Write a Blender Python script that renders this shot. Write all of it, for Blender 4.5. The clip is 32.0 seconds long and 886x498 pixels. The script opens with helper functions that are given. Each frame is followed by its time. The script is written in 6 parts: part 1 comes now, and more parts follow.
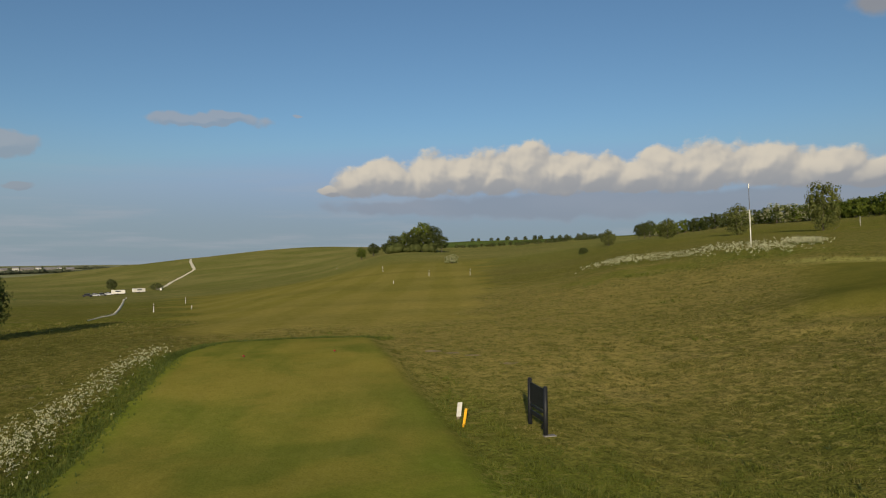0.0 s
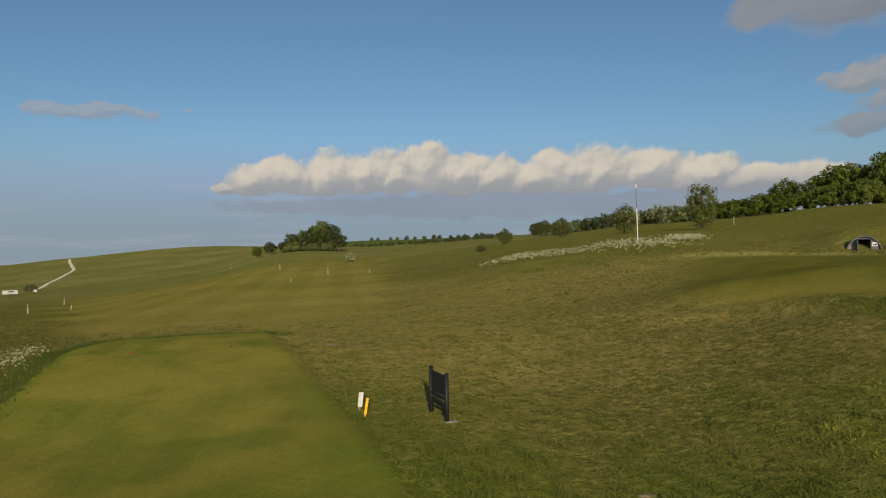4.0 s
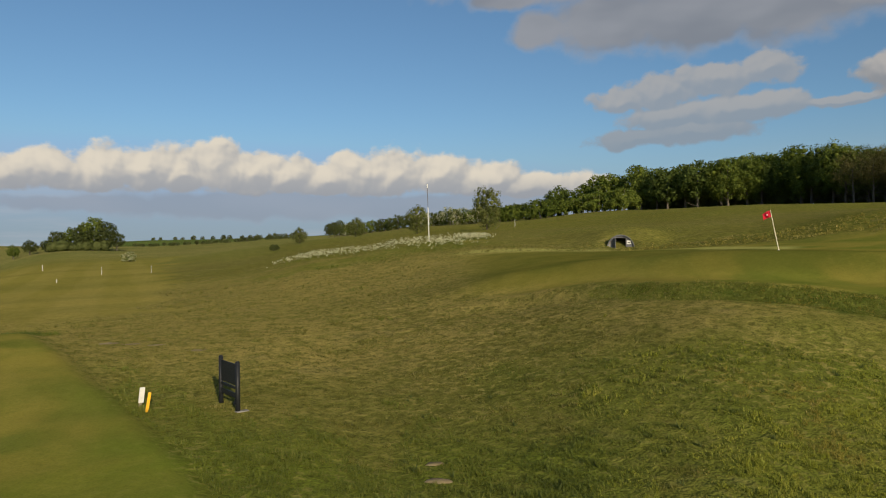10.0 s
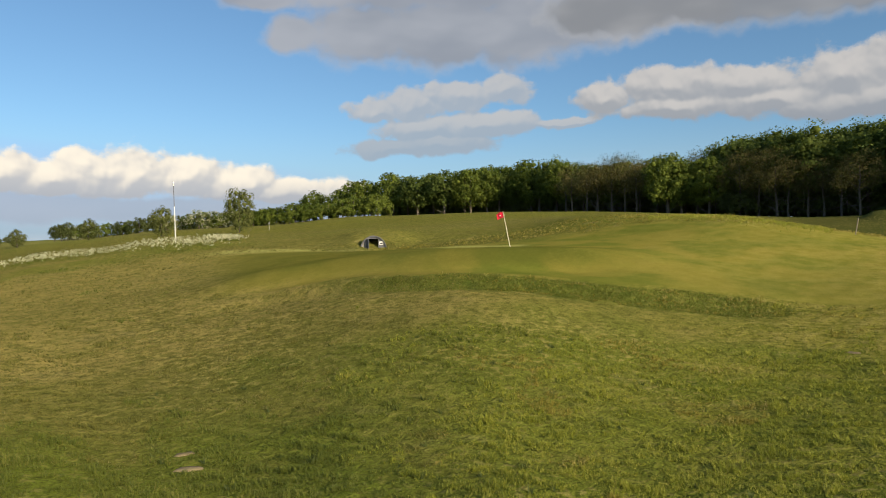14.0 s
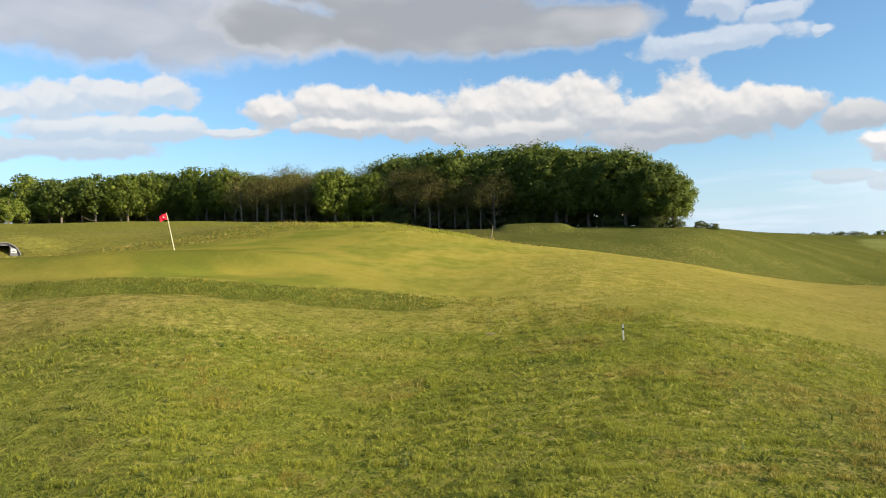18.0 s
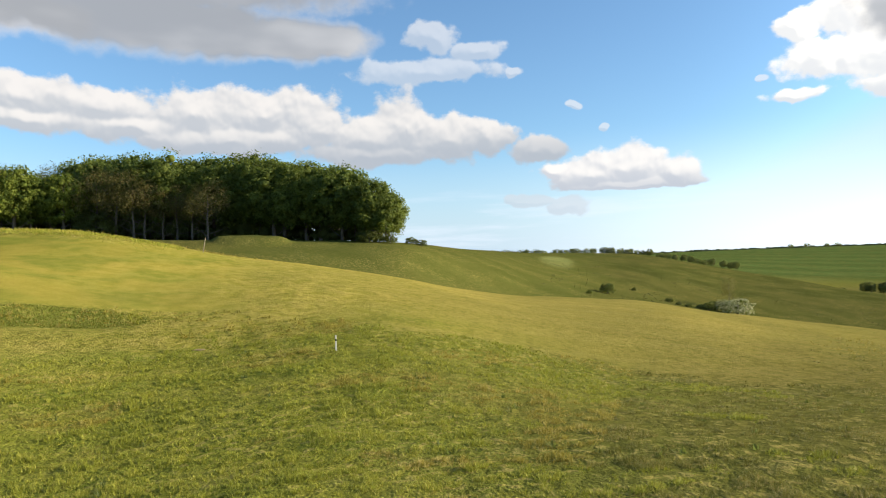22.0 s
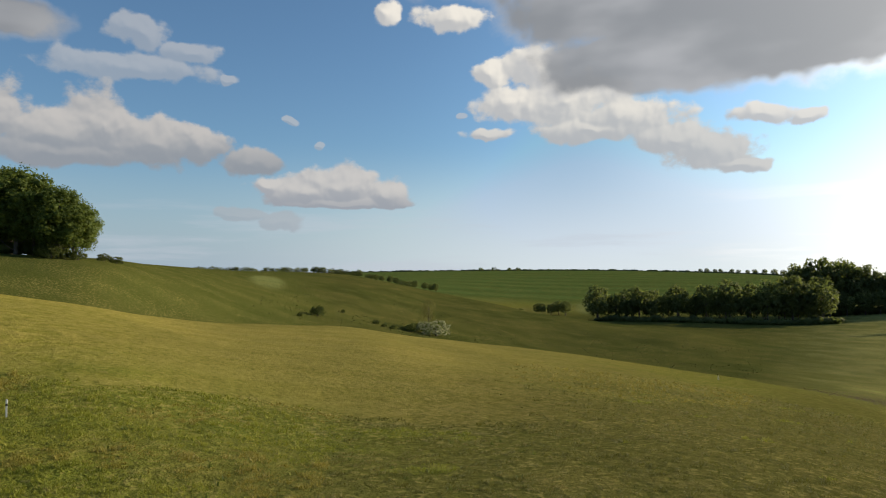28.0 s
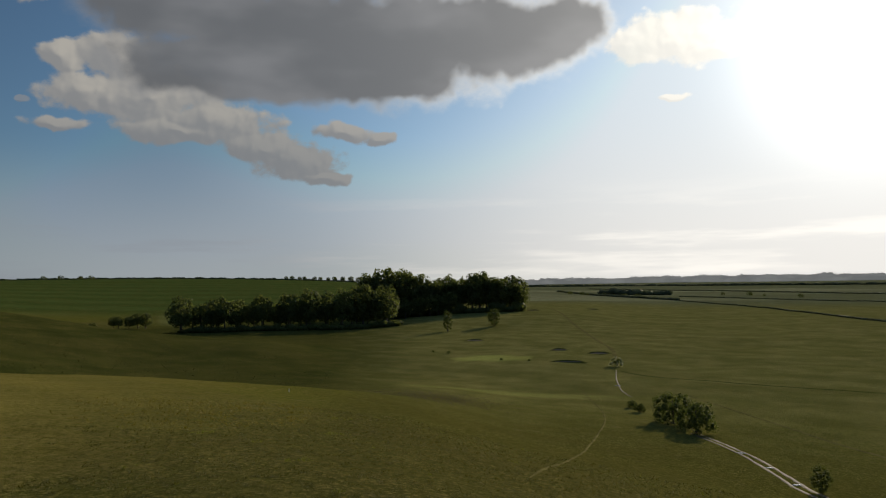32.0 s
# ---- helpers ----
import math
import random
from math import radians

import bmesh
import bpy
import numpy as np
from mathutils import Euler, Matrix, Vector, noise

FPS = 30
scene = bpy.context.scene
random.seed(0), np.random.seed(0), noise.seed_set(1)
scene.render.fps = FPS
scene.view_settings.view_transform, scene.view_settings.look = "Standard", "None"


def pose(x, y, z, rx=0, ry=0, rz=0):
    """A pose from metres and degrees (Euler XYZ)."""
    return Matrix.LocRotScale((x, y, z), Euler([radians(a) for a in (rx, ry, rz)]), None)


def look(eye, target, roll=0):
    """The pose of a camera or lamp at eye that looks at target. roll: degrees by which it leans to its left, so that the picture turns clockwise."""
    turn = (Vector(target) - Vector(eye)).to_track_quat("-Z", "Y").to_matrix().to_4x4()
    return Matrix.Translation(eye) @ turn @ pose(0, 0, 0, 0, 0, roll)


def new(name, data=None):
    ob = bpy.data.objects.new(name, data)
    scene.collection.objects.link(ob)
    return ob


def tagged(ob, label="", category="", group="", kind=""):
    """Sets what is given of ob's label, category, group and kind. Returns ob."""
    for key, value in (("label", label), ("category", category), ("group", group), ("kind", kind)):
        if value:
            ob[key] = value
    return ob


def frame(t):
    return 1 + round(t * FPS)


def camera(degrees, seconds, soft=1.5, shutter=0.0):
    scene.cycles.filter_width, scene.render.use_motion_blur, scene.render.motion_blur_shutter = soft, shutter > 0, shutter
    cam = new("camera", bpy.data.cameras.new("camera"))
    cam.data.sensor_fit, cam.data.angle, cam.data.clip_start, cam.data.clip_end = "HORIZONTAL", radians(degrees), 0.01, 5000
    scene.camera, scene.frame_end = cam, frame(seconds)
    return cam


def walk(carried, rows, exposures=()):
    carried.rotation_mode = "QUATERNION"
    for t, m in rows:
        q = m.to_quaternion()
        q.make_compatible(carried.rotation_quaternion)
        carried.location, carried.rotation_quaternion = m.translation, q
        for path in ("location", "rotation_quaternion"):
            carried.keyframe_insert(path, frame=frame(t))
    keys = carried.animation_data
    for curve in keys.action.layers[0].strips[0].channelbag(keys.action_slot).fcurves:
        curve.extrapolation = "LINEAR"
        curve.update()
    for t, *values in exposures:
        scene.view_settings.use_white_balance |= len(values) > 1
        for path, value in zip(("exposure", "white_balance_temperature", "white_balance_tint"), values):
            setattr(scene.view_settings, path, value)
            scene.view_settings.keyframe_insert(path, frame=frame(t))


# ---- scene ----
cam = camera(65.0, 32.0, soft=1.1)
PATH = [
    (0, (0.000, -0.000, 5.000), (0.000, 9.999, 5.122), -0.64),
    (1, (-0.124, 0.062, 4.987), (0.244, 10.055, 5.105), -0.66),
    (2, (-0.102, 0.061, 4.921), (0.633, 10.034, 5.030), -0.70),
    (3, (-0.101, 0.092, 4.798), (0.998, 10.031, 4.905), -0.72),
    (3.5, (-0.087, 0.051, 4.741), (1.187, 9.969, 4.841), -0.72),
    (5.5, (0.064, -0.113, 4.578), (2.056, 9.686, 4.703), -0.67),
    (6, (0.134, -0.207, 4.561), (2.350, 9.544, 4.685), -0.68),
    (7, (0.061, -0.258, 4.517), (2.676, 9.393, 4.635), -0.64),
    (8, (-0.017, -0.165, 4.426), (3.030, 9.359, 4.537), -0.61),
    (9, (-0.066, -0.097, 4.339), (3.535, 9.231, 4.439), -0.68),
    (10, (-0.134, -0.232, 4.253), (4.101, 8.827, 4.343), -0.67),
    (11, (-0.154, -0.347, 4.166), (4.716, 8.387, 4.255), -0.67),
    (12, (-0.166, -0.536, 4.058), (5.470, 7.724, 4.153), -0.78),
    (13, (-0.272, -0.664, 3.938), (6.087, 7.053, 4.047), -0.92),
    (14, (-0.439, -0.779, 3.773), (6.630, 6.293, 3.899), -1.08),
    (14.5, (-0.520, -0.803, 3.688), (6.883, 5.919, 3.831), -1.13),
    (16.5, (-0.525, -0.908, 3.484), (8.267, 3.853, 3.656), -1.60),
    (17, (-0.530, -0.897, 3.318), (8.523, 3.346, 3.515), -1.87),
    (18, (-0.618, -0.859, 3.217), (8.873, 2.284, 3.415), -1.85),
    (19, (-0.670, -0.874, 3.166), (9.132, 1.093, 3.380), -1.81),
    (20, (-0.723, -0.871, 3.114), (9.248, -0.132, 3.326), -1.65),
    (21, (-0.794, -0.968, 3.076), (9.201, -1.151, 3.322), -1.62),
    (22, (-0.864, -0.977, 3.191), (9.100, -1.786, 3.464), -1.55),
    (23, (-0.908, -1.032, 3.332), (8.941, -2.735, 3.623), -1.34),
    (24, (-0.846, -1.024, 3.460), (8.874, -3.353, 3.787), -1.04),
    (24.5, (-0.836, -1.024, 3.531), (8.832, -3.558, 3.875), -0.90),
    (26.5, (-0.807, -0.938, 3.972), (8.635, -4.206, 4.382), -0.42),
    (27, (-0.843, -0.915, 4.103), (8.477, -4.516, 4.527), -0.32),
    (28, (-1.042, -0.811, 4.348), (7.771, -5.516, 4.795), -0.29),
    (29, (-1.703, -0.575, 4.644), (6.434, -6.369, 5.110), -0.41),
    (30, (-2.672, -0.194, 4.958), (4.617, -7.023, 5.445), -0.53),
    (31, (-3.573, 0.279, 5.297), (2.585, -7.584, 5.788), -0.66),
    (32, (-4.068, 0.396, 6.008), (0.764, -8.345, 6.491), -0.96),
]
EXPOSURE = [(0, -0.07), (7, -0.04), (9, 0.05), (13, 0.45), (17, 1.15), (19, 1.3), (24.5, 1.3), (28, 0.5), (30, -0.05), (32, -0.6)]
walk(cam, [(t, look(eye, target, roll)) for t, eye, target, roll in PATH], EXPOSURE)

# ---- sky, sun ----
SUN_AZ, SUN_EL = 184.0, 17.0


def heading(az, el=0.0):
    a, e = radians(az), radians(el)
    return Vector((math.sin(a) * math.cos(e), math.cos(a) * math.cos(e), math.sin(e)))


# cloud banks as heaps of billows: bearing, elevation, half width and half height in degrees
CLOUDS = {
    "grey_layer": [(10.5, 4.2, 15.0, 1.2), (26.0, 4.0, 14.0, 1.1), (0.0, 4.1, 9.0, 0.7), (40.0, 4.5, 10.0, 1.0)],
    "cream_bank": [(-9.0, 5.5, 1.0, 0.5), (-7.0, 6.0, 1.9, 1.3), (-4.1, 6.5, 2.3, 1.5), (-1.0, 6.5, 2.6, 1.7), (1.9, 6.8, 2.7, 1.8), (4.4, 6.4, 2.1, 1.4), (6.9, 7.1, 2.5, 2.0), (9.9, 6.6, 2.8, 1.7), (12.7, 6.3, 2.6, 1.4), (15.5, 6.2, 2.8, 1.3), (18.5, 6.6, 2.8, 1.7), (21.5, 6.7, 3.2, 1.9), (25.1, 6.5, 3.6, 1.7), (28.6, 6.0, 3.4, 1.4), (32.4, 5.5, 3.7, 1.2), (36.0, 5.3, 3.1, 1.2)],
    "slate_bank": [(33.1, 17.7, 2.3, 1.4), (38.7, 17.8, 5.1, 2.3), (45.2, 18.1, 6.0, 2.9), (52.0, 17.9, 5.8, 2.7), (57.7, 18.3, 5.1, 2.2), (63.4, 18.4, 4.7, 1.3), (30.4, 20.2, 3.2, 0.9), (45.3, 21.8, 22.0, 2.4)],
    "torn_bank": [(39.7, 11.8, 2.3, 0.9), (42.8, 12.3, 2.8, 1.2), (46.5, 13.1, 3.7, 1.1), (50.4, 13.4, 2.2, 1.1), (43.2, 10.6, 4.6, 0.9), (48.7, 10.8, 5.0, 0.9), (54.5, 10.7, 3.0, 0.4), (41.3, 9.1, 3.7, 0.8), (45.0, 9.3, 4.2, 0.9)],
    "white_bank": [(58.6, 12.4, 2.1, 1.2), (63.8, 13.0, 3.9, 1.4), (68.6, 12.4, 4.1, 1.2), (75.1, 12.4, 3.7, 1.7), (80.7, 12.6, 3.7, 1.9), (83.5, 11.9, 3.7, 2.1), (91.7, 11.7, 2.4, 2.3), (88.9, 10.7, 3.6, 1.8), (95.6, 10.6, 3.4, 1.6), (98.9, 10.5, 1.7, 1.4), (102.5, 9.4, 2.3, 0.9), (77.8, 10.5, 8.3, 1.2), (88.9, 9.4, 6.8, 1.0), (63.7, 11.3, 5.7, 1.0), (70.4, 11.3, 5.5, 1.0)],
    "overhead_bank": [(59.2, 18.8, 5.1, 2.0), (68.6, 19.0, 7.0, 2.3), (75.5, 18.6, 6.8, 2.3), (82.1, 18.2, 5.1, 1.7), (86.1, 18.2, 3.3, 1.3), (71.0, 22.2, 18.8, 2.4)],
    "small_puffs": [(94.2, 18.5, 2.3, 1.1), (97.9, 17.4, 1.9, 0.7), (93.6, 15.9, 5.4, 1.0), (100.8, 15.6, 0.7, 0.3), (105.8, 12.7, 0.5, 0.3), (108.0, 10.8, 0.5, 0.4), (101.6, 5.4, 1.9, 0.5), (105.1, 4.7, 1.7, 0.7), (119.9, 13.4, 0.4, 0.2)],
    "round_cloud": [(106.5, 7.2, 3.0, 1.2), (109.5, 7.7, 3.1, 1.5), (113.6, 6.9, 1.8, 1.3), (104.0, 7.6, 1.4, 0.7), (109.9, 6.2, 5.4, 0.6)],
    "bright_bank": [(122.2, 16.7, 1.6, 1.0), (125.9, 16.9, 2.5, 1.6), (123.6, 14.4, 2.6, 1.4), (121.8, 11.9, 1.9, 0.5), (128.2, 14.3, 5.0, 2.0), (132.7, 12.9, 4.4, 1.6), (137.0, 10.9, 3.4, 1.2), (139.4, 10.0, 3.1, 1.5), (141.4, 8.6, 2.2, 0.5), (130.4, 12.0, 4.9, 0.9), (143.1, 12.3, 2.0, 0.7), (146.2, 11.8, 1.1, 0.5), (113.8, 21.4, 1.0, 0.9), (118.7, 20.8, 2.8, 1.0)],
    "thin_wisps": [(-18.9, 10.9, 3.9, 0.5), (-17.5, 11.1, 2.2, 0.4), (-11.7, 11.3, 0.5, 0.2), (-32.0, 8.2, 1.9, 0.8), (-31.5, 5.4, 0.9, 0.3)],
    "dark_bank": [(130.3, 21.3, 7.5, 3.1), (138.8, 19.4, 10.2, 4.2), (147.9, 19.3, 11.0, 4.5), (155.6, 19.6, 8.1, 3.7), (130.3, 17.0, 4.7, 2.1), (161.1, 19.9, 4.4, 2.6), (136.4, 16.0, 9.3, 1.6), (143.8, 16.2, 11.7, 1.6), (138.9, 24.8, 26.3, 2.8)],
    "sun_side": [(169.8, 18.3, 4.7, 1.8), (173.1, 17.3, 2.4, 0.8), (178.3, 19.0, 3.4, 1.1), (179.2, 12.6, 2.2, 0.7), (169.7, 14.1, 1.1, 0.3), (181.2, 17.0, 2.1, 0.9)],
}
# how each bank is lit: colour of its sunny billows, of its shaded parts, cover, and where its light comes from
CLOUD_LIGHT = {
    "grey_layer": ((0.30, 0.33, 0.39), (0.25, 0.29, 0.355), 0.75, (0.1, 0.1)),
    "cream_bank": ((0.68, 0.61, 0.5), (0.25, 0.275, 0.32), 0.97, (-0.2, 0.26)),
    "slate_bank": ((0.33, 0.335, 0.355), (0.2, 0.213, 0.24), 0.92, (-0.2, 0.25)),
    "torn_bank": ((0.37, 0.36, 0.35), (0.22, 0.26, 0.31), 0.85, (-0.15, 0.25)),
    "white_bank": ((0.396, 0.378, 0.361), (0.181, 0.202, 0.232), 0.96, (0.1, 0.28)),
    "overhead_bank": ((0.33, 0.33, 0.335), (0.17, 0.178, 0.192), 0.95, (0.2, -0.1)),
    "small_puffs": ((0.378, 0.378, 0.378), (0.232, 0.258, 0.292), 0.6, (0.15, 0.25)),
    "round_cloud": ((0.430, 0.413, 0.396), (0.215, 0.232, 0.267), 0.95, (0.18, 0.24)),
    "bright_bank": ((0.64, 0.6, 0.53), (0.27, 0.285, 0.31), 0.95, (0.24, 0.18)),
    "thin_wisps": ((0.38, 0.37, 0.38), (0.26, 0.29, 0.34), 0.6, (-0.15, 0.25)),
    "dark_bank": ((0.37, 0.375, 0.39), (0.19, 0.2, 0.215), 0.98, (0.3, -0.15)),
    "sun_side": ((1.5, 1.4, 1.2), (0.9, 0.87, 0.8), 0.8, (0.3, 0.15)),
}

world = bpy.data.worlds.new("evening_sky")
scene.world = world
world.use_nodes = True
wt = world.node_tree
wt.nodes.clear()


def wnode(kind, inputs=(), **kw):
    n = wt.nodes.new(kind)
    for k, v in kw.items():
        setattr(n, k, v)
    for k, v in dict(inputs).items():
        if isinstance(v, bpy.types.NodeSocket):
            wt.links.new(v, n.inputs[k])
        else:
            n.inputs[k].default_value = v
    return n


def wmath(op, a, b=0.0, c=0.0, clamp=False):
    return wnode("ShaderNodeMath", {0: a, 1: b, 2: c}, operation=op, use_clamp=clamp).outputs[0]


def wvec(op, a, b=(0, 0, 0)):
    n = wnode("ShaderNodeVectorMath", {0: a, 1: b}, operation=op)
    return n.outputs["Value"] if op == "LENGTH" else n.outputs[0]


def wramp(v, lo, hi, a=0.0, b=1.0):
    return wnode("ShaderNodeMapRange", {0: v, 1: lo, 2: hi, 3: a, 4: b}, interpolation_type="SMOOTHSTEP").outputs[0]


def wmix(f, a, b):
    n = wnode("ShaderNodeMix", data_type="RGBA")
    for sock, v in ((n.inputs[0], f), (n.inputs[6], a), (n.inputs[7], b)):
        if isinstance(v, bpy.types.NodeSocket):
            wt.links.new(v, sock)
        else:
            sock.default_value = (*v, 1) if isinstance(v, tuple) else v
    return n.outputs[2]


way = wnode("ShaderNodeTexCoord").outputs["Generated"]
xyz = wnode("ShaderNodeSeparateXYZ", {0: way})
# bearing (counted from the east, so that its seam lies behind) and elevation, in degrees
az_ = wmath("MULTIPLY_ADD", wmath("ARCTAN2", wmath("MULTIPLY", xyz.outputs[1], -1.0), xyz.outputs[0]), 57.2958, 90.0)
el_ = wmath("MULTIPLY", wmath("ARCSINE", xyz.outputs[2]), 57.2958)
here = wnode("ShaderNodeCombineXYZ", {0: az_, 1: el_}).outputs[0]


def billows(at):
    """Height of the cauliflower relief: soft lobes upon lobes."""
    v = wnode("ShaderNodeTexVoronoi", {"Vector": at, "Scale": 0.36, "Detail": 1.6, "Roughness": 0.42, "Lacunarity": 2.4, "Smoothness": 0.8}, feature="SMOOTH_F1", voronoi_dimensions="2D").outputs["Distance"]
    n = wnode("ShaderNodeTexNoise", {"Vector": at, "Scale": 0.55, "Detail": 3.0, "Roughness": 0.45}, noise_dimensions="2D").outputs[0]
    return wmath("MULTIPLY_ADD", v, -1.15, wmath("MULTIPLY_ADD", n, 0.3, 0.52))


def heap(at, rows):
    """Height of a heap of ellipses: 1 in the middle of one, 0 at its edge."""
    top = None
    for a, e, w, h in rows:
        d = wvec("LENGTH", wvec("MULTIPLY", wvec("SUBTRACT", at, (a, e, 0)), (1 / w, 1 / h, 0)))
        top = d if top is None else wnode("ShaderNodeMath", {0: top, 1: d, 2: 0.25}, operation="SMOOTH_MIN").outputs[0]
    return wmath("SUBTRACT", 1.0, top)


sky = wnode("ShaderNodeTexSky", sky_type="NISHITA", sun_disc=False, sun_elevation=radians(SUN_EL), sun_rotation=radians(SUN_AZ), altitude=150, air_density=1.0, dust_density=0.7, ozone_density=2.0)
sky_colour = wnode("ShaderNodeVectorMath", {0: sky.outputs[0], 1: (0.066, 0.081, 0.09)}, operation="MULTIPLY").outputs[0]
warp = wnode("ShaderNodeTexNoise", {"Vector": here, "Scale": 0.4, "Detail": 2.0}, noise_dimensions="2D").outputs["Color"]
warped = wvec("ADD", here, wvec("MULTIPLY", wvec("SUBTRACT", warp, (0.5, 0.5, 0.5)), (1.7, 0.9, 0)))
puffed = wvec("ADD", here, wvec("MULTIPLY", wvec("SUBTRACT", warp, (0.5, 0.5, 0.5)), (0.9, 0.7, 0)))
relief = billows(puffed)
# torn small-scale outline of the clouds
tatter = wnode("ShaderNodeTexNoise", {"Vector": wvec("MULTIPLY", here, (1.0, 1.5, 1)), "Scale": 1.5, "Detail": 6.0, "Roughness": 0.62}, noise_dimensions="2D").outputs[0]
tatter = wmath("MULTIPLY", wmath("SUBTRACT", tatter, 0.5), 0.42)

# grey evening haze low over the land, paler towards the sun
toward = wmath("COSINE", wmath("MULTIPLY", wmath("SUBTRACT", az_, SUN_AZ), 0.0174533))
haze_colour = wmix(wramp(toward, 0.0, 0.65), (0.255, 0.32, 0.385), (0.51, 0.555, 0.59))
haze_colour = wmix(wramp(toward, 0.68, 1.0), haze_colour, (1.05, 1.02, 0.97))
streaks = wnode("ShaderNodeTexNoise", {"Vector": wvec("MULTIPLY", here, (0.045, 0.5, 0)), "Scale": 1.0, "Detail": 5.0, "Roughness": 0.6}, noise_dimensions="2D").outputs[0]
sky_colour = wnode("ShaderNodeVectorMath", {0: sky_colour, "Scale": wramp(toward, 0.3, 0.95, 1.0, 1.4)}, operation="SCALE").outputs[0]
sky_colour = wvec("MINIMUM", sky_colour, wmix(wramp(toward, 0.55, 0.97), wmix(wramp(toward, 0.0, 0.55), (0.3, 0.45, 0.75), (0.23, 0.35, 0.48)), (0.75, 0.9, 1.04)))
lifted = wmath("MULTIPLY", el_, wramp(toward, 0.72, 0.96, 1.0, 0.62))
colour = wmix(wramp(lifted, 0.0, 11.5, 0.92, 0.0), sky_colour, haze_colour)
colour = wmix(wmath("MULTIPLY", wramp(streaks, 0.48, 0.72, 0.0, 0.5), wramp(el_, 9.0, 2.0)), colour, wmix(wramp(toward, 0.6, 1.02), (0.38, 0.41, 0.46), (1.6, 1.52, 1.38)))

soft_relief = wnode("ShaderNodeTexNoise", {"Vector": wvec("MULTIPLY", here, (0.6, 1.5, 1)), "Scale": 0.12, "Detail": 3.5, "Roughness": 0.5}, noise_dimensions="2D").outputs[0]
for bank, rows in CLOUDS.items():
    lit, shade, cover, (du, dv) = CLOUD_LIGHT[bank]
    base, top = min(e - h for _, e, _, h in rows), max(e + h for _, e, _, h in rows)
    grey = bank in ("dark_bank", "overhead_bank", "slate_bank", "grey_layer")
    bump = 0.3 if grey else 0.62
    height = wmath("ADD", wmath("MULTIPLY_ADD", relief, bump, 0.3), heap(warped, rows))
    if bank == "cream_bank":
        height = wmath("SUBTRACT", height, wramp(el_, 5.3, 4.1, 0.0, 0.8))
    if bank == "round_cloud":
        height = wmath("SUBTRACT", height, wramp(el_, 6.2, 5.4, 0.0, 0.9))
    if grey:
        # heavy undersides: soft mottling, with thin edges that let the light through
        light = wmath("MAXIMUM", wramp(soft_relief, 0.35, 0.75, 0.0, 0.6), wramp(height, 0.55, 0.1))
    else:
        aside = wvec("ADD", warped, (du * 1.2, dv * 1.2, 0))
        height2 = wmath("ADD", wmath("MULTIPLY_ADD", billows(wvec("ADD", puffed, (du * 1.2, dv * 1.2, 0))), bump, 0.3), heap(aside, rows))
        light = wramp(wmath("SUBTRACT", height, height2), -0.26, 0.34)
        low = wramp(el_, base + 0.1 * (top - base), base + 0.55 * (top - base), 0.35, 1.0)
        light = wmath("MULTIPLY", wmath("MULTIPLY_ADD", light, 0.7, 0.3), low)
    alpha = wmath("MULTIPLY", wramp(wmath("MULTIPLY_ADD", tatter, 0.35 if grey else 1.0, height), 0.02, 0.6 if grey else 0.42), cover)
    tone = wmix(light, shade, lit)
    if bank == "dark_bank":
        # its thin rim glows where it turns towards the sun
        tone = wmix(wmath("MULTIPLY", wramp(height, 0.62, 0.2), wramp(az_, 138.0, 158.0)), tone, (1.25, 1.2, 1.1))
    colour = wmix(alpha, colour, tone)

# the glare round the hidden sun
near_sun = wnode("ShaderNodeVectorMath", {0: way, 1: tuple(heading(SUN_AZ, SUN_EL))}, operation="DOT_PRODUCT").outputs["Value"]
glare = wmath("ADD", wmath("POWER", wmath("MAXIMUM", near_sun, 0.0), 150.0), wmath("MULTIPLY", wmath("POWER", wmath("MAXIMUM", near_sun, 0.0), 9.0), 0.2))
glow = wnode("ShaderNodeVectorMath", {0: (2.2, 2.05, 1.8), "Scale": glare}, operation="SCALE").outputs[0]
colour = wvec("ADD", colour, glow)
below = wramp(el_, -0.4, -1.5)
colour = wmix(below, colour, (0.12, 0.13, 0.1))
bg = wnode("ShaderNodeBackground", {"Color": colour, "Strength": 1.0})
wt.links.new(bg.outputs[0], wnode("ShaderNodeOutputWorld").inputs[0])

sun_data = bpy.data.lights.new("sun", "SUN")
sun_data.energy, sun_data.angle, sun_data.color = 4.6, radians(0.6), (1.0, 0.85, 0.62)
sun = new("sun", sun_data)
sun.matrix_world = look(heading(SUN_AZ, SUN_EL) * 100, (0, 0, 0))

# ---- materials ----
def mat(name):
    m = bpy.data.materials.new(name)
    m.use_nodes = True
    m.node_tree.nodes.clear()
    return m, m.node_tree


def link(nt, a, b):
    nt.links.new(a, b)


def node(nt, kind, inputs=(), **kw):
    n = nt.nodes.new(kind)
    for k, v in kw.items():
        setattr(n, k, v)
    for k, v in dict(inputs).items():
        if isinstance(v, bpy.types.NodeSocket):
            nt.links.new(v, n.inputs[k])
        else:
            n.inputs[k].default_value = v
    return n


def mix(nt, fac, a, b, blend="MIX"):
    n = nt.nodes.new("ShaderNodeMix")
    n.data_type, n.blend_type = "RGBA", blend
    for sock, v in ((n.inputs[0], fac), (n.inputs[6], a), (n.inputs[7], b)):
        if isinstance(v, bpy.types.NodeSocket):
            nt.links.new(v, sock)
        elif isinstance(v, (tuple, list)):
            sock.default_value = (*v, 1)
        else:
            sock.default_value = v
    return n.outputs[2]


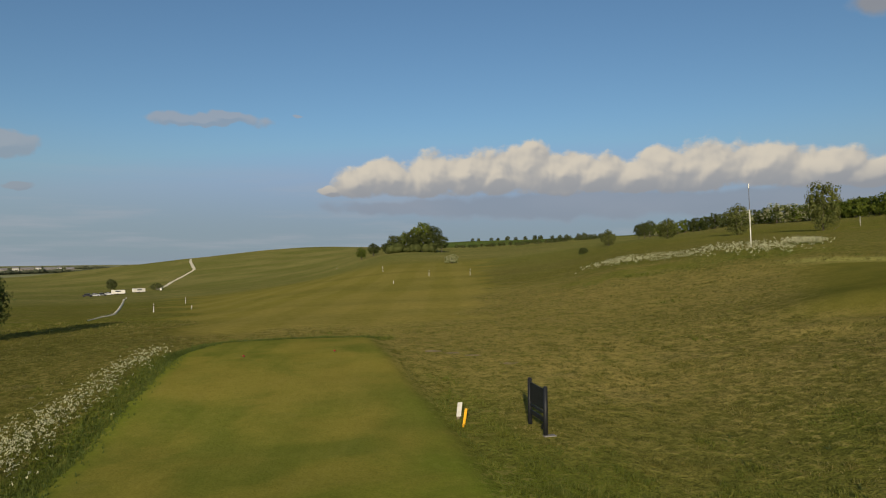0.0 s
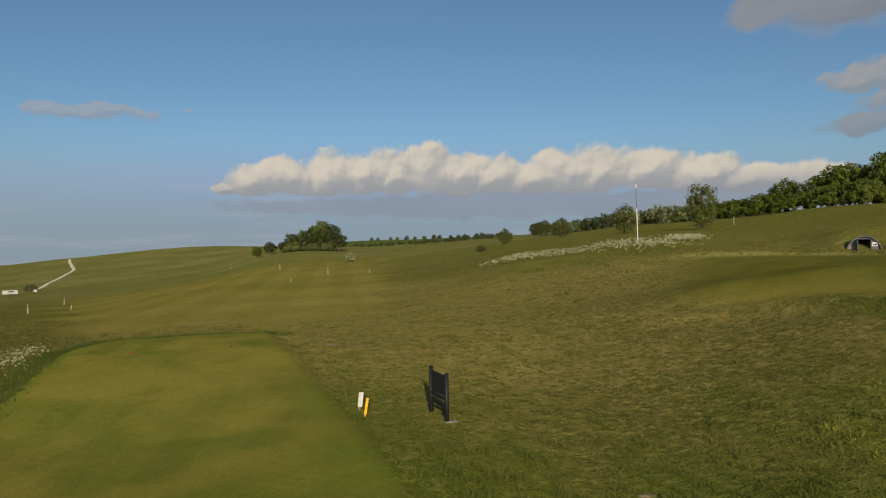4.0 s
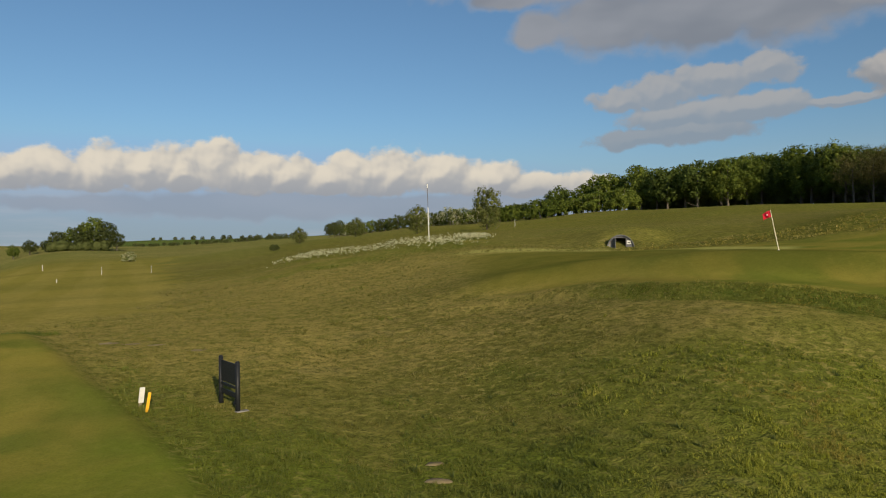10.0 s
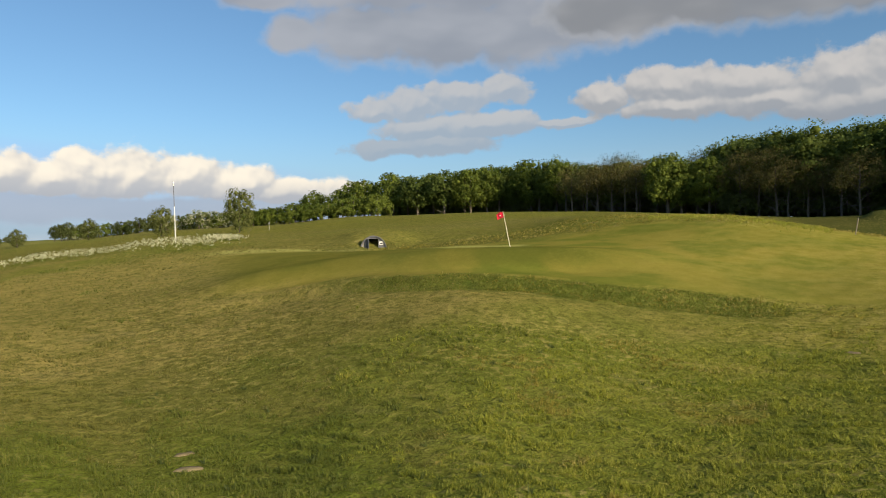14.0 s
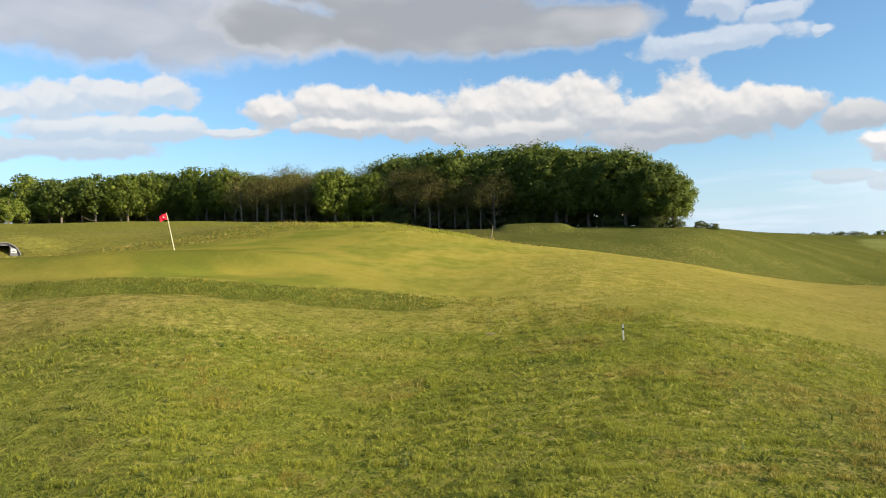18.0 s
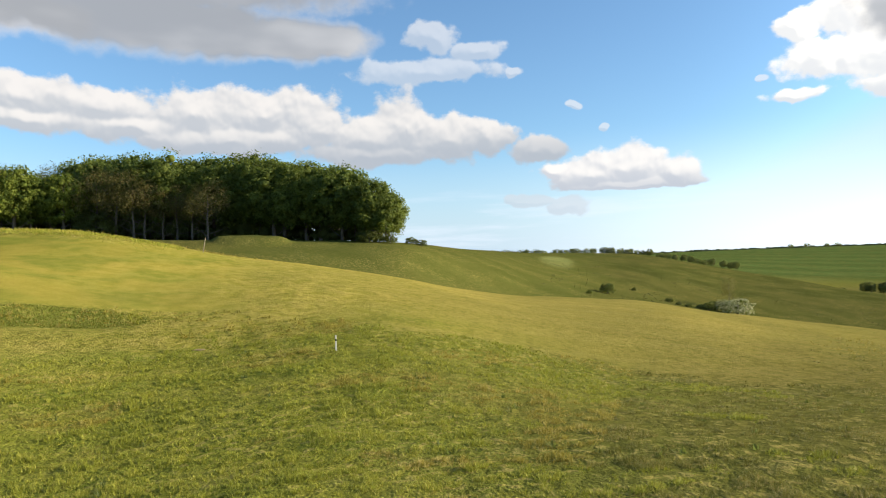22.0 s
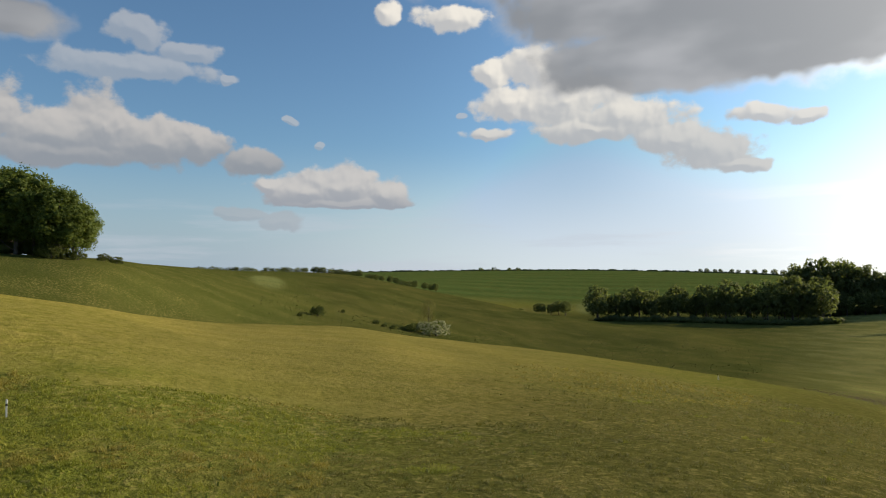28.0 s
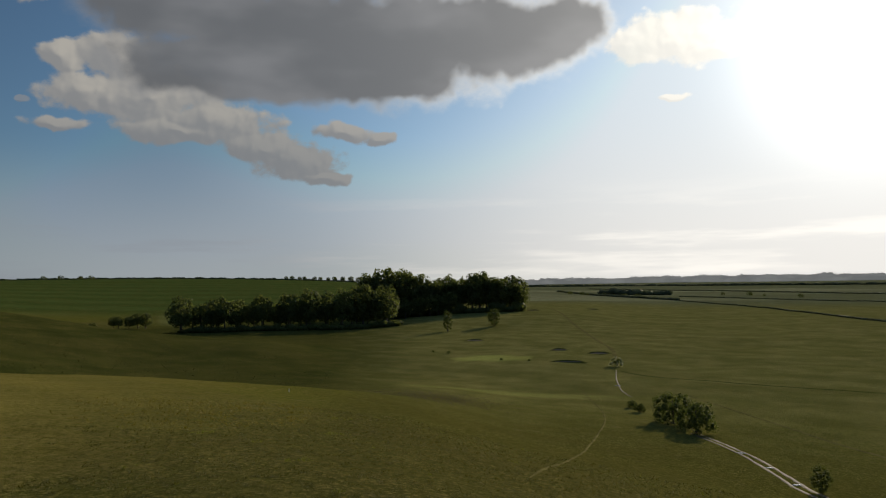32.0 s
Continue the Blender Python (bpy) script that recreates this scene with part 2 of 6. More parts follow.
def math_(nt, op, a, b=0.0, clamp=False):
    n = nt.nodes.new("ShaderNodeMath")
    n.operation, n.use_clamp = op, clamp
    for sock, v in zip(n.inputs, (a, b)):
        if isinstance(v, bpy.types.NodeSocket):
            nt.links.new(v, sock)
        else:
            sock.default_value = v
    return n.outputs[0]


def ramp(nt, fac, lo, hi, a=0.0, b=1.0):
    n = node(nt, "ShaderNodeMapRange", {0: fac, 1: lo, 2: hi, 3: a, 4: b})
    n.interpolation_type = "SMOOTHSTEP"
    return n.outputs[0]


def noise_tex(nt, scale, detail=3.0, vector=None, stretch=None, distortion=0.0):
    if vector is None:
        vector = node(nt, "ShaderNodeNewGeometry").outputs["Position"]
    if stretch:
        vector = node(nt, "ShaderNodeMapping", {0: vector, 3: stretch}).outputs[0]
    return node(nt, "ShaderNodeTexNoise", {"Vector": vector, "Scale": scale, "Detail": detail, "Distortion": distortion}).outputs[0]


def plain(name, colour, rough=0.7, metal=0.0, vary=0.25, scale=6.0, bump=0.2, local=True, gloss=0.3):
    """Painted, wooden or mineral surface with two scales of variation and a fine relief."""
    m, nt = mat(name)
    co = node(nt, "ShaderNodeTexCoord").outputs["Object"] if local else None
    big, fine = noise_tex(nt, scale, 3, co), noise_tex(nt, scale * 9, 4, co)
    f = math_(nt, "ADD", math_(nt, "MULTIPLY", big, 0.6), math_(nt, "MULTIPLY", fine, 0.4))
    col = mix(nt, ramp(nt, f, 0.3, 0.7), tuple(c * (1 - vary) for c in colour), tuple(min(1, c * (1 + vary)) for c in colour))
    bmp = node(nt, "ShaderNodeBump", {"Strength": bump, "Distance": 0.01, "Height": fine})
    b = node(nt, "ShaderNodeBsdfPrincipled", {"Base Color": col, "Roughness": rough, "Metallic": metal, "Specular IOR Level": gloss, "Normal": bmp.outputs[0]})
    link(nt, b.outputs[0], node(nt, "ShaderNodeOutputMaterial").inputs[0])
    return m


def foliage(name, dark, light, through_=0.42, gloss=0.12, glow=(0.16, 0.2, 0.02)):
    """Leaves: colour varies by leaf and by spray; light comes through."""
    m, nt = mat(name)
    geo = node(nt, "ShaderNodeNewGeometry")
    spray = noise_tex(nt, 0.55, 2)
    f = math_(nt, "ADD", math_(nt, "MULTIPLY", geo.outputs["Random Per Island"], 0.55), math_(nt, "MULTIPLY", spray, 0.5))
    tree = node(nt, "ShaderNodeObjectInfo").outputs["Random"]
    f = math_(nt, "ADD", f, math_(nt, "MULTIPLY", math_(nt, "SUBTRACT", tree, 0.5), 0.3))
    col = mix(nt, ramp(nt, f, 0.15, 0.95), dark, light)
    d = node(nt, "ShaderNodeBsdfPrincipled", {"Base Color": col, "Roughness": 0.6, "Specular IOR Level": gloss})
    tr = node(nt, "ShaderNodeBsdfTranslucent", {"Color": mix(nt, 0.5, col, glow)})
    s = node(nt, "ShaderNodeMixShader", {0: through_, 1: d.outputs[0], 2: tr.outputs[0]})
    link(nt, s.outputs[0], node(nt, "ShaderNodeOutputMaterial").inputs[0])
    return m


LEAF_BEECH = foliage("beech_leaves", (0.065, 0.093, 0.02), (0.155, 0.192, 0.04), 0.45)
LEAF_FRESH = foliage("fresh_leaves", (0.062, 0.092, 0.014), (0.19, 0.225, 0.035))
LEAF_SALLOW = foliage("sallow_leaves", (0.085, 0.1, 0.028), (0.18, 0.19, 0.055), 0.45)
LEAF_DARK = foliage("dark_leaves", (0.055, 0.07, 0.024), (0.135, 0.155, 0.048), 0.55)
LEAF_BROWN = foliage("budding_leaves", (0.075, 0.068, 0.024), (0.210, 0.165, 0.060))
# paler, greyer leaves for far trees: air haze put into the colour
LEAF_VALLEY_HAZE = foliage("valley_leaves", (0.1, 0.115, 0.045), (0.19, 0.205, 0.08), 0.65)
LEAF_FAR_HAZE = foliage("far_leaves", (0.09, 0.1, 0.06), (0.16, 0.17, 0.1), 0.3)
BLOSSOM = foliage("blossom", (0.48, 0.47, 0.26), (0.72, 0.69, 0.45), 0.45, 0.12, (0.7, 0.7, 0.5))
# flat grey glow in place of air haze over the farthest woods
HAZE_GLOW, dnt = mat("blue_distance")
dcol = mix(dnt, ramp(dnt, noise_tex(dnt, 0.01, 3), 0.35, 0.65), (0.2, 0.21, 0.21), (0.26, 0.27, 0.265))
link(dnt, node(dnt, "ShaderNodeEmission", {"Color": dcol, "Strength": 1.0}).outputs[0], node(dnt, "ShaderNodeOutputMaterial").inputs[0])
BARK = plain("bark", (0.12, 0.1, 0.075), 0.9, 0, 0.4, 3.0, 0.6)

# ---- the lie of the land: heights along bearings from the tee's foot ----
LAND = {
    -75: [(20, 0), (60, -2), (150, -8), (500, -18), (4900, -18)],
    -45: [(20, -0.2), (45, 0.3), (120, -2), (300, -8), (450, -12), (760, -14), (1000, -18), (4900, -18)],
    -32: [(18, -0.2), (45, 0.5), (90, -0.6), (160, -3.2), (300, -8.5), (400, -11.3), (550, -12), (760, -10.2), (950, -13), (1300, -18), (4900, -18)],
    -27: [(18, -0.2), (45, 0.6), (90, -0.9), (150, -3.0), (250, -7.2), (380, -11.5), (500, -11), (640, -7), (800, -3.6), (950, -7), (1350, -18), (4900, -18)],
    -20: [(18, -0.1), (31, 0.9), (50, 0.5), (90, -0.8), (180, -3.5), (300, -7.4), (420, -8.4), (560, -3.4), (750, 6.8), (950, 2), (1450, -18), (4900, -18)],
    -10: [(18, 0), (30, 1.0), (60, 1.0), (120, 0.9), (250, -0.4), (420, 0.6), (600, 8.5), (820, 19), (1000, 15), (1600, -14), (4900, -18)],
    -4: [(15, -0.1), (32, 1.0), (80, 1.3), (150, 3.5), (230, 7.4), (320, 10), (500, 13), (800, 17), (1000, 14), (1600, -10), (4900, -18)],
    1: [(18, 0.2), (40, 1.0), (80, 1.6), (150, 3.6), (230, 6.7), (350, 9.7), (700, 19.4), (1000, 19), (2000, 0), (4900, -18)],
    10: [(18, 0.25), (40, 1.3), (80, 2.8), (120, 4.6), (200, 8.0), (300, 11), (600, 18.6), (1000, 18), (4900, -18)],
    14: [(18, 0.1), (40, 1.4), (75, 4.1), (130, 7.0), (200, 9.0), (300, 12.5), (600, 19), (4900, -18)],
    18: [(15, -0.3), (40, 1.7), (75, 4.7), (130, 7.8), (200, 10.2), (300, 14), (600, 20), (4900, -10)],
    24: [(14.7, -0.4), (28, 0.9), (50, 3.2), (69, 5.7), (120, 8.1), (200, 12.5), (400, 20), (4900, -10)],
    31: [(14, -0.3), (28, 1.3), (40, 3.2), (60, 5.0), (107, 8.2), (131, 9.6), (200, 13.6), (400, 22), (4900, 0)],
    39: [(12, -0.2), (25, 1.6), (34, 3.4), (45, 4.2), (61, 4.6), (66, 5.9), (120, 9.6), (190, 15.6), (400, 22), (4900, 0)],
    50: [(12, -0.2), (20, 0.9), (28, 2.7), (33, 3.3), (38, 4.2), (48, 4.6), (60, 5.6), (100, 9.0), (170, 14.7), (400, 20), (4900, 0)],
    58: [(12, -0.4), (20, 0.4), (28, 2.1), (36, 3.6), (46, 4.7), (62, 7.2), (100, 9.3), (160, 13.2), (400, 18), (4900, 0)],
    66: [(12, -0.5), (19, -0.1), (27, 1.2), (36, 3.2), (46, 5.0), (55, 6.7), (75, 7.2), (150, 11.4), (400, 16), (4900, 0)],
    72: [(12, -0.4), (19, 0.1), (30, 1.2), (40, 3.2), (55, 5.8), (75, 5.6), (140, 9.9), (400, 14), (4900, 0)],
    79: [(12, -0.2), (20, 0.3), (30, 1.4), (44, 3.5), (57, 4.5), (80, 4.1), (135, 9.6), (250, 11), (600, 8), (4900, 0)],
    85: [(12, -0.1), (21, 0.65), (35, 2.1), (58, 3.7), (80, 2.6), (128, 8.8), (250, 10.5), (600, 6), (4900, 0)],
    91.5: [(12, 0), (21, 0.7), (35, 1.9), (58, 2.6), (85, 0.8), (120, 7.7), (160, 9.2), (250, 10), (600, 4), (4900, 0)],
    97.5: [(12, 0), (21, 0.3), (35, 1.0), (65, 1.1), (95, -1.6), (130, 4.5), (200, 8.3), (300, 9.4), (700, 3), (4900, 0)],
    103: [(12, -0.1), (22, 0), (40, 0.3), (75, -0.1), (105, -3.4), (145, 1.2), (260, 7.2), (380, 9.4), (800, 4), (4900, 0)],
    109.5: [(12, -0.1), (24, -0.7), (45, -0.3), (85, -1.0), (115, -5), (145, -4.0), (260, 4), (380, 8.2), (700, 4), (1500, 20), (4900, -15)],
    114: [(12, -0.1), (24, -0.8), (50, -0.8), (90, -2.3), (118, -7.2), (155, -6.8), (250, -0.2), (340, 3.3), (480, -5), (800, 4), (1500, 21.5), (4900, -15)],
    118: [(12, -0.1), (25, -1.0), (50, -1.5), (95, -3.6), (124, -9.6), (165, -9), (280, -3), (330, -1.8), (480, -11), (800, 2), (1500, 22.5), (4900, -15)],
    123: [(12, -0.1), (25, -1.1), (50, -2.2), (98, -4.8), (127, -11), (175, -11.4), (260, -7.2), (310, -7.0), (450, -16), (800, -1), (1500, 23), (4900, -15)],
    129: [(12, -0.1), (25, -1.1), (50, -2.7), (100, -6.1), (130, -12.8), (190, -14), (270, -10.8), (350, -17), (450, -18.5), (800, -4), (1500, 22.5), (4900, -15)],
    137: [(12, -0.2), (25, -1.1), (50, -3.3), (100, -7.9), (135, -14), (200, -15.6), (250, -14), (320, -18), (600, -14), (1000, 3), (1500, 18), (4900, -15)],
    144: [(12, -0.2), (22, -0.9), (50, -4), (100, -9.4), (140, -14.6), (200, -17.6), (400, -19), (700, -15), (1500, 10), (4900, -15)],
    150: [(12, -0.3), (20, -0.9), (40, -3.2), (60, -6), (100, -11), (140, -15.5), (200, -18.6), (330, -18.6), (440, -15.5), (700, -15), (1500, -8), (4900, -15)],
    160: [(12, -0.6), (20, -1.4), (40, -4.8), (60, -8.6), (80, -12), (110, -15.5), (160, -18.6), (330, -18.2), (460, -14), (700, -14.5), (1200, -18), (4900, -2)],
    171: [(12, -0.8), (20, -2), (40, -6), (60, -10.5), (80, -14), (115, -17), (160, -19), (1500, -19.5), (4900, 4)],
    183: [(12, -1), (20, -3), (40, -7.5), (60, -12), (80, -15.5), (120, -18.5), (200, -19), (1500, -19.5), (4900, 4)],
    215: [(20, -3), (40, -7.5), (60, -12), (80, -15.5), (120, -18.5), (200, -19), (1500, -20), (4900, -5)],
    250: [(20, -1), (60, -6), (150, -15), (400, -18), (4900, -18)],
}


def monotone(xs, ys, q):
    """Shape-keeping cubic through (xs, ys), evaluated at q; ys may hold many columns."""
    xs, ys = np.asarray(xs, float), np.asarray(ys, float)
    h = np.diff(xs)
    s = (np.diff(ys, axis=0).T / h).T
    m = np.zeros_like(ys)
    a, b = s[:-1], s[1:]
    w1, w2 = 2 * h[1:] + h[:-1], h[1:] + 2 * h[:-1]
    if ys.ndim > 1:
        w1, w2 = w1[:, None], w2[:, None]
    with np.errstate(divide="ignore", invalid="ignore"):
        inner = (w1 + w2) / (w1 / a + w2 / b)
    m[1:-1] = np.where(a * b > 0, inner, 0.0)
    m[0], m[-1] = s[0], s[-1]
    i = np.clip(np.searchsorted(xs, q) - 1, 0, len(xs) - 2)
    hh, t = h[i], (q - xs[i]) / h[i]
    if ys.ndim > 1:
        hh, t = hh[:, None], t[:, None]
    return (2 * t**3 - 3 * t**2 + 1) * ys[i] + (t**3 - 2 * t**2 + t) * hh * m[i] + (-2 * t**3 + 3 * t**2) * ys[i + 1] + (t**3 - t**2) * hh * m[i + 1]


RAD = np.exp(np.linspace(math.log(1.0), math.log(4900.0), 370))
RAD[0] = 0.001
AZ = np.concatenate([np.arange(-50, 195, 0.35), np.arange(195, 310, 2.5)])
bearings = sorted(LAND)
profiles = [monotone([0.0] + [math.log(r) for r, _ in LAND[b]], [0.0] + [z for _, z in LAND[b]], np.log(np.maximum(RAD, 1.0))) for b in bearings]
first, last = bearings[0], bearings[-1]
sheet = monotone([last - 360] + bearings + [first + 360], np.array([profiles[-1]] + profiles + [profiles[0]]), AZ)
GX, GY = np.sin(np.radians(AZ))[:, None] * RAD, np.cos(np.radians(AZ))[:, None] * RAD


def waves(x, y, size, seed, octaves=3):
    """Cheap smooth undulation from crossed sines, between about -1 and 1."""
    rng = np.random.RandomState(seed)
    out, amp = np.zeros_like(x), 0.0
    for o in range(octaves):
        for _ in range(5):
            a, p = rng.uniform(0, 2 * math.pi, 2)
            k = 2 * math.pi / (size / 1.9**o) * rng.uniform(0.7, 1.3)
            out = out + np.sin((x * math.cos(a) + y * math.sin(a)) * k + p) * 0.5**o
        amp += 0.5**o
    return out / (amp * 2.2)


def step(v, lo, hi):
    t = np.clip((v - lo) / (hi - lo), 0, 1)
    return t * t * (3 - 2 * t)


def dist_line(x, y, pts):
    """Distance to a chain of points, and how far along it the foot lies."""
    best, along, run = np.full(np.shape(x), 1e9), np.zeros(np.shape(x)), 0.0
    for (ax, ay), (bx, by) in zip(pts[:-1], pts[1:]):
        dx, dy = bx - ax, by - ay
        n = math.hypot(dx, dy)
        t = np.clip(((x - ax) * dx + (y - ay) * dy) / n**2, 0, 1)
        d = np.hypot(x - ax - t * dx, y - ay - t * dy)
        along = np.where(d < best, run + t * n, along)
        best = np.minimum(best, d)
        run += n
    return best, along


def spot(az, r):
    return math.sin(radians(az)) * r, math.cos(radians(az)) * r


def smooth_bearings(z, degrees):
    """Evens out the sheet along the bearings."""
    n = int(3 * degrees / 0.35)
    k = np.exp(-0.5 * (np.arange(-n, n + 1) * 0.35 / degrees) ** 2)
    k /= k.sum()
    fine = len(np.arange(-50, 195, 0.35))
    pad = np.concatenate([np.repeat(z[:1], n, 0), z[:fine], np.repeat(z[fine - 1 : fine], n, 0)])
    out = z.copy()
    acc = np.zeros((fine, z.shape[1]))
    for i, w in enumerate(k):
        acc += w * pad[i : i + fine]
    out[:fine] = acc
    return out


near_ = (1 - step(RAD, 40, 62))[None, :]
sheet = smooth_bearings(sheet, 5.0) * near_ + smooth_bearings(sheet, 1.5) * (1 - near_)
# the green's apron: a low rough bank, a mown strip, then the steeper face of the green
az_col = AZ[:, None]
apron = step(az_col, 22, 32) * (1 - step(az_col, 68, 76))
bank_r = np.interp(az_col, [30, 36, 44, 60, 66, 72], [33.0, 32.0, 29.7, 29.2, 29.8, 30.3])
face_r = np.interp(az_col, [30, 36, 44, 50, 66], [37.0, 36.5, 35.2, 35.0, 36.5])
sheet = sheet + 0.55 * apron * (step(RAD, bank_r - 0.7, bank_r + 0.7) - step(RAD, bank_r - 6, bank_r + 6))
sheet = sheet + 1.0 * apron * (1 - step(az_col, 56, 66)) * (step(RAD, face_r - 2.2, face_r + 1.2) - step(RAD, face_r - 8, face_r + 8))

GZ = sheet + 0.05 * waves(GX, GY, 9, 1) * step(RAD, 4, 14) + 0.22 * waves(GX, GY, 60, 2) * step(RAD, 60, 160)


def ground_z(x, y):
    """Height of the ground at a place."""
    r, a = math.hypot(x, y), math.degrees(math.atan2(x, y))
    if a < -50:
        a += 360
    i = min(max(int(np.searchsorted(AZ, a)) - 1, 0), len(AZ) - 2)
    j = min(max(int(np.searchsorted(RAD, r)) - 1, 0), len(RAD) - 2)
    u = min(max((a - AZ[i]) / (AZ[i + 1] - AZ[i]), 0), 1)
    v = min(max((r - RAD[j]) / (RAD[j + 1] - RAD[j]), 0), 1)
    return float((GZ[i, j] * (1 - v) + GZ[i, j + 1] * v) * (1 - u) + (GZ[i + 1, j] * (1 - v) + GZ[i + 1, j + 1] * v) * u)


def mesh_from(name, verts, quads, material=None, smooth=False):
    verts, quads = np.asarray(verts, np.float32), np.asarray(quads, np.int32)
    me = bpy.data.meshes.new(name)
    k = quads.shape[1]
    me.vertices.add(len(verts))
    me.vertices.foreach_set("co", verts.ravel())
    me.loops.add(quads.size)
    me.loops.foreach_set("vertex_index", quads.ravel())
    me.polygons.add(len(quads))
    me.polygons.foreach_set("loop_start", np.arange(len(quads), dtype=np.int32) * k)
    me.polygons.foreach_set("loop_total", np.full(len(quads), k, np.int32))
    if smooth:
        me.polygons.foreach_set("use_smooth", np.ones(len(quads), bool))
    me.update(calc_edges=True)
    if material:
        me.materials.append(material)
    return me


na, nr = GX.shape
ii, jj = np.meshgrid(np.arange(na), np.arange(nr - 1), indexing="ij")
nxt = (ii + 1) % na
quads = np.stack([ii * nr + jj, ii * nr + jj + 1, nxt * nr + jj + 1, nxt * nr + jj], -1).reshape(-1, 4)
verts = np.stack([GX, GY, GZ], -1).reshape(-1, 3)
ground_me = mesh_from("ground", verts, quads, None, True)
ground = tagged(new("ground", ground_me), "rolling downland golf course with mown and rough grass", "ground", "", "structure")

# ---- how the ground is kept: mown, lush, dry, sown; light and haze painted in ----
def polygon_mask(x, y, pts, soft):
    """1 inside a convex polygon given clockwise as seen from above, falling to 0 over soft metres."""
    inside = np.full(np.shape(x), 1e9)
    for (ax, ay), (bx, by) in zip(pts, pts[1:] + pts[:1]):
        n = math.hypot(bx - ax, by - ay)
        inside = np.minimum(inside, ((y - ay) * (bx - ax) - (x - ax) * (by - ay)) / -n)
    return step(inside, -soft / 2, soft / 2)


def oval(x, y, az, r, a, b, turn=0.0, soft=0.3):
    cx, cy = spot(az, r)
    c, s = math.cos(radians(turn)), math.sin(radians(turn))
    u, v = (x - cx) * c + (y - cy) * s, -(x - cx) * s + (y - cy) * c
    return 1 - step(np.hypot(u / a, v / b), 1 - soft, 1 + soft)


POL_AZ, POL_R = np.broadcast_to(AZ[:, None], GX.shape), np.broadcast_to(RAD[None, :], GX.shape)
TEE = [(-11.6, 30.8), (-10.8, 33.4), (-3.6, 34.3), (0.3, 18.5), (1.1, 13.5), (1.8, 4.0), (-7.0, 5.0), (-9.0, 15.4)]
tee = polygon_mask(GX, GY, TEE, 0.9)
wob, wob2 = waves(GX, GY, 14, 5), waves(GX, GY, 4, 6)
on_apron = np.broadcast_to(step(AZ, 24, 36)[:, None] * (1 - step(AZ, 74, 88)[:, None]), GX.shape)
strip_edge = np.broadcast_to(bank_r + 0.6, GX.shape)
mown = np.maximum(tee, on_apron * step(POL_R, strip_edge, strip_edge + 0.5) * (1 - step(POL_R, 50 + 2 * wob, 53 + 2 * wob)))
bank = np.broadcast_to(apron, GX.shape) * step(POL_R, strip_edge - 2.4 + 0.5 * wob2, strip_edge - 1.0 + 0.5 * wob2) * (1 - step(POL_R, strip_edge - 0.4, strip_edge + 0.3)) * step(POL_AZ, 32, 44)
fairway = (1 - step(np.abs(POL_AZ + 8.5 - 2 * wob), 11, 13)) * step(POL_R, 37 + 3 * wob, 45 + 3 * wob) * (1 - step(POL_R, 125, 190))
hill = step(POL_R, 90, 190) * (1 - step(POL_R, 1000, 1200)) * (1 - step(POL_AZ, 14, 26))
crest = np.interp(AZ, [66, 84, 92, 104, 110, 120, 142, 152], [52, 58, 59, 76, 86, 97, 101, 104])[:, None]
fairway2 = step(POL_AZ, 72, 86) * (1 - step(POL_AZ, 108, 148)) * step(POL_R, 24 + 2 * wob, 29 + 2 * wob)
fairway2 = fairway2 * (1 - step(POL_R, crest + 2, crest + 10))
# dark rough hillside, with cloud shade and grazing light put into its colour
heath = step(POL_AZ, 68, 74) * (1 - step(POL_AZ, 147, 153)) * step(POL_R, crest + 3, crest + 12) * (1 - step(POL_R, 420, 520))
# valley slope grass, its colour raised for haze and veiling glare
hazed_slope = step(POL_AZ, 141, 152) * step(POL_R, 70, 170) * (1 - step(POL_R, 900, 1200))
lush = 0.9 * oval(GX + 3 * wob, GY + 3 * wob, 76, 17, 15, 9, -45, 0.7) + oval(GX + wob, GY, 8, 11, 6, 5, 0, 0.5)
lush = lush + 0.8 * oval(GX + 0.5 * wob2, GY, 3.2, 18, 1.3, 8, 12, 0.5)
lush = lush + 0.8 * oval(GX + wob, GY + wob2, 19, 64, 12, 4, -20, 0.3)
# the smooth face below the green, and the pale mown lip along its top
lip_r = np.interp(az_col, [26, 31, 38, 44, 51, 56], [57.0, 56.0, 55.5, 50.5, 44.5, 42.0])
face = np.broadcast_to(step(az_col, 24, 30) * (1 - step(az_col, 54, 64)), GX.shape) * step(POL_R, face_r - 1.6, face_r - 0.4) * (1 - step(POL_R, lip_r - 2.6, lip_r - 1.0))
lip = np.broadcast_to(step(az_col, 24, 29) * (1 - step(az_col, 51, 53)), GX.shape) * (1 - step(np.abs(POL_R - lip_r), 0.7, 1.9))
lush = np.clip(lush * (0.75 + 0.4 * wob2), 0, 1)
TEE_EDGE = [(-6.9, 4.0), (-9.4, 15.4), (-12.0, 30.9), (-11.1, 34.0), (-3.4, 34.9)]
edge = dist_line(GX, GY, TEE_EDGE)[0]
lush = np.clip(lush + (1 - step(edge, 0.5, 1.3)), 0, 1)
# the shorter, drier strip before the bank
strip = step(POL_AZ, 34, 42) * (1 - step(POL_AZ, 72, 82)) * step(POL_R, 22.5 + 1.2 * wob, 24.5 + 1.2 * wob) * (1 - step(POL_R, strip_edge - 2.2, strip_edge - 1.0))
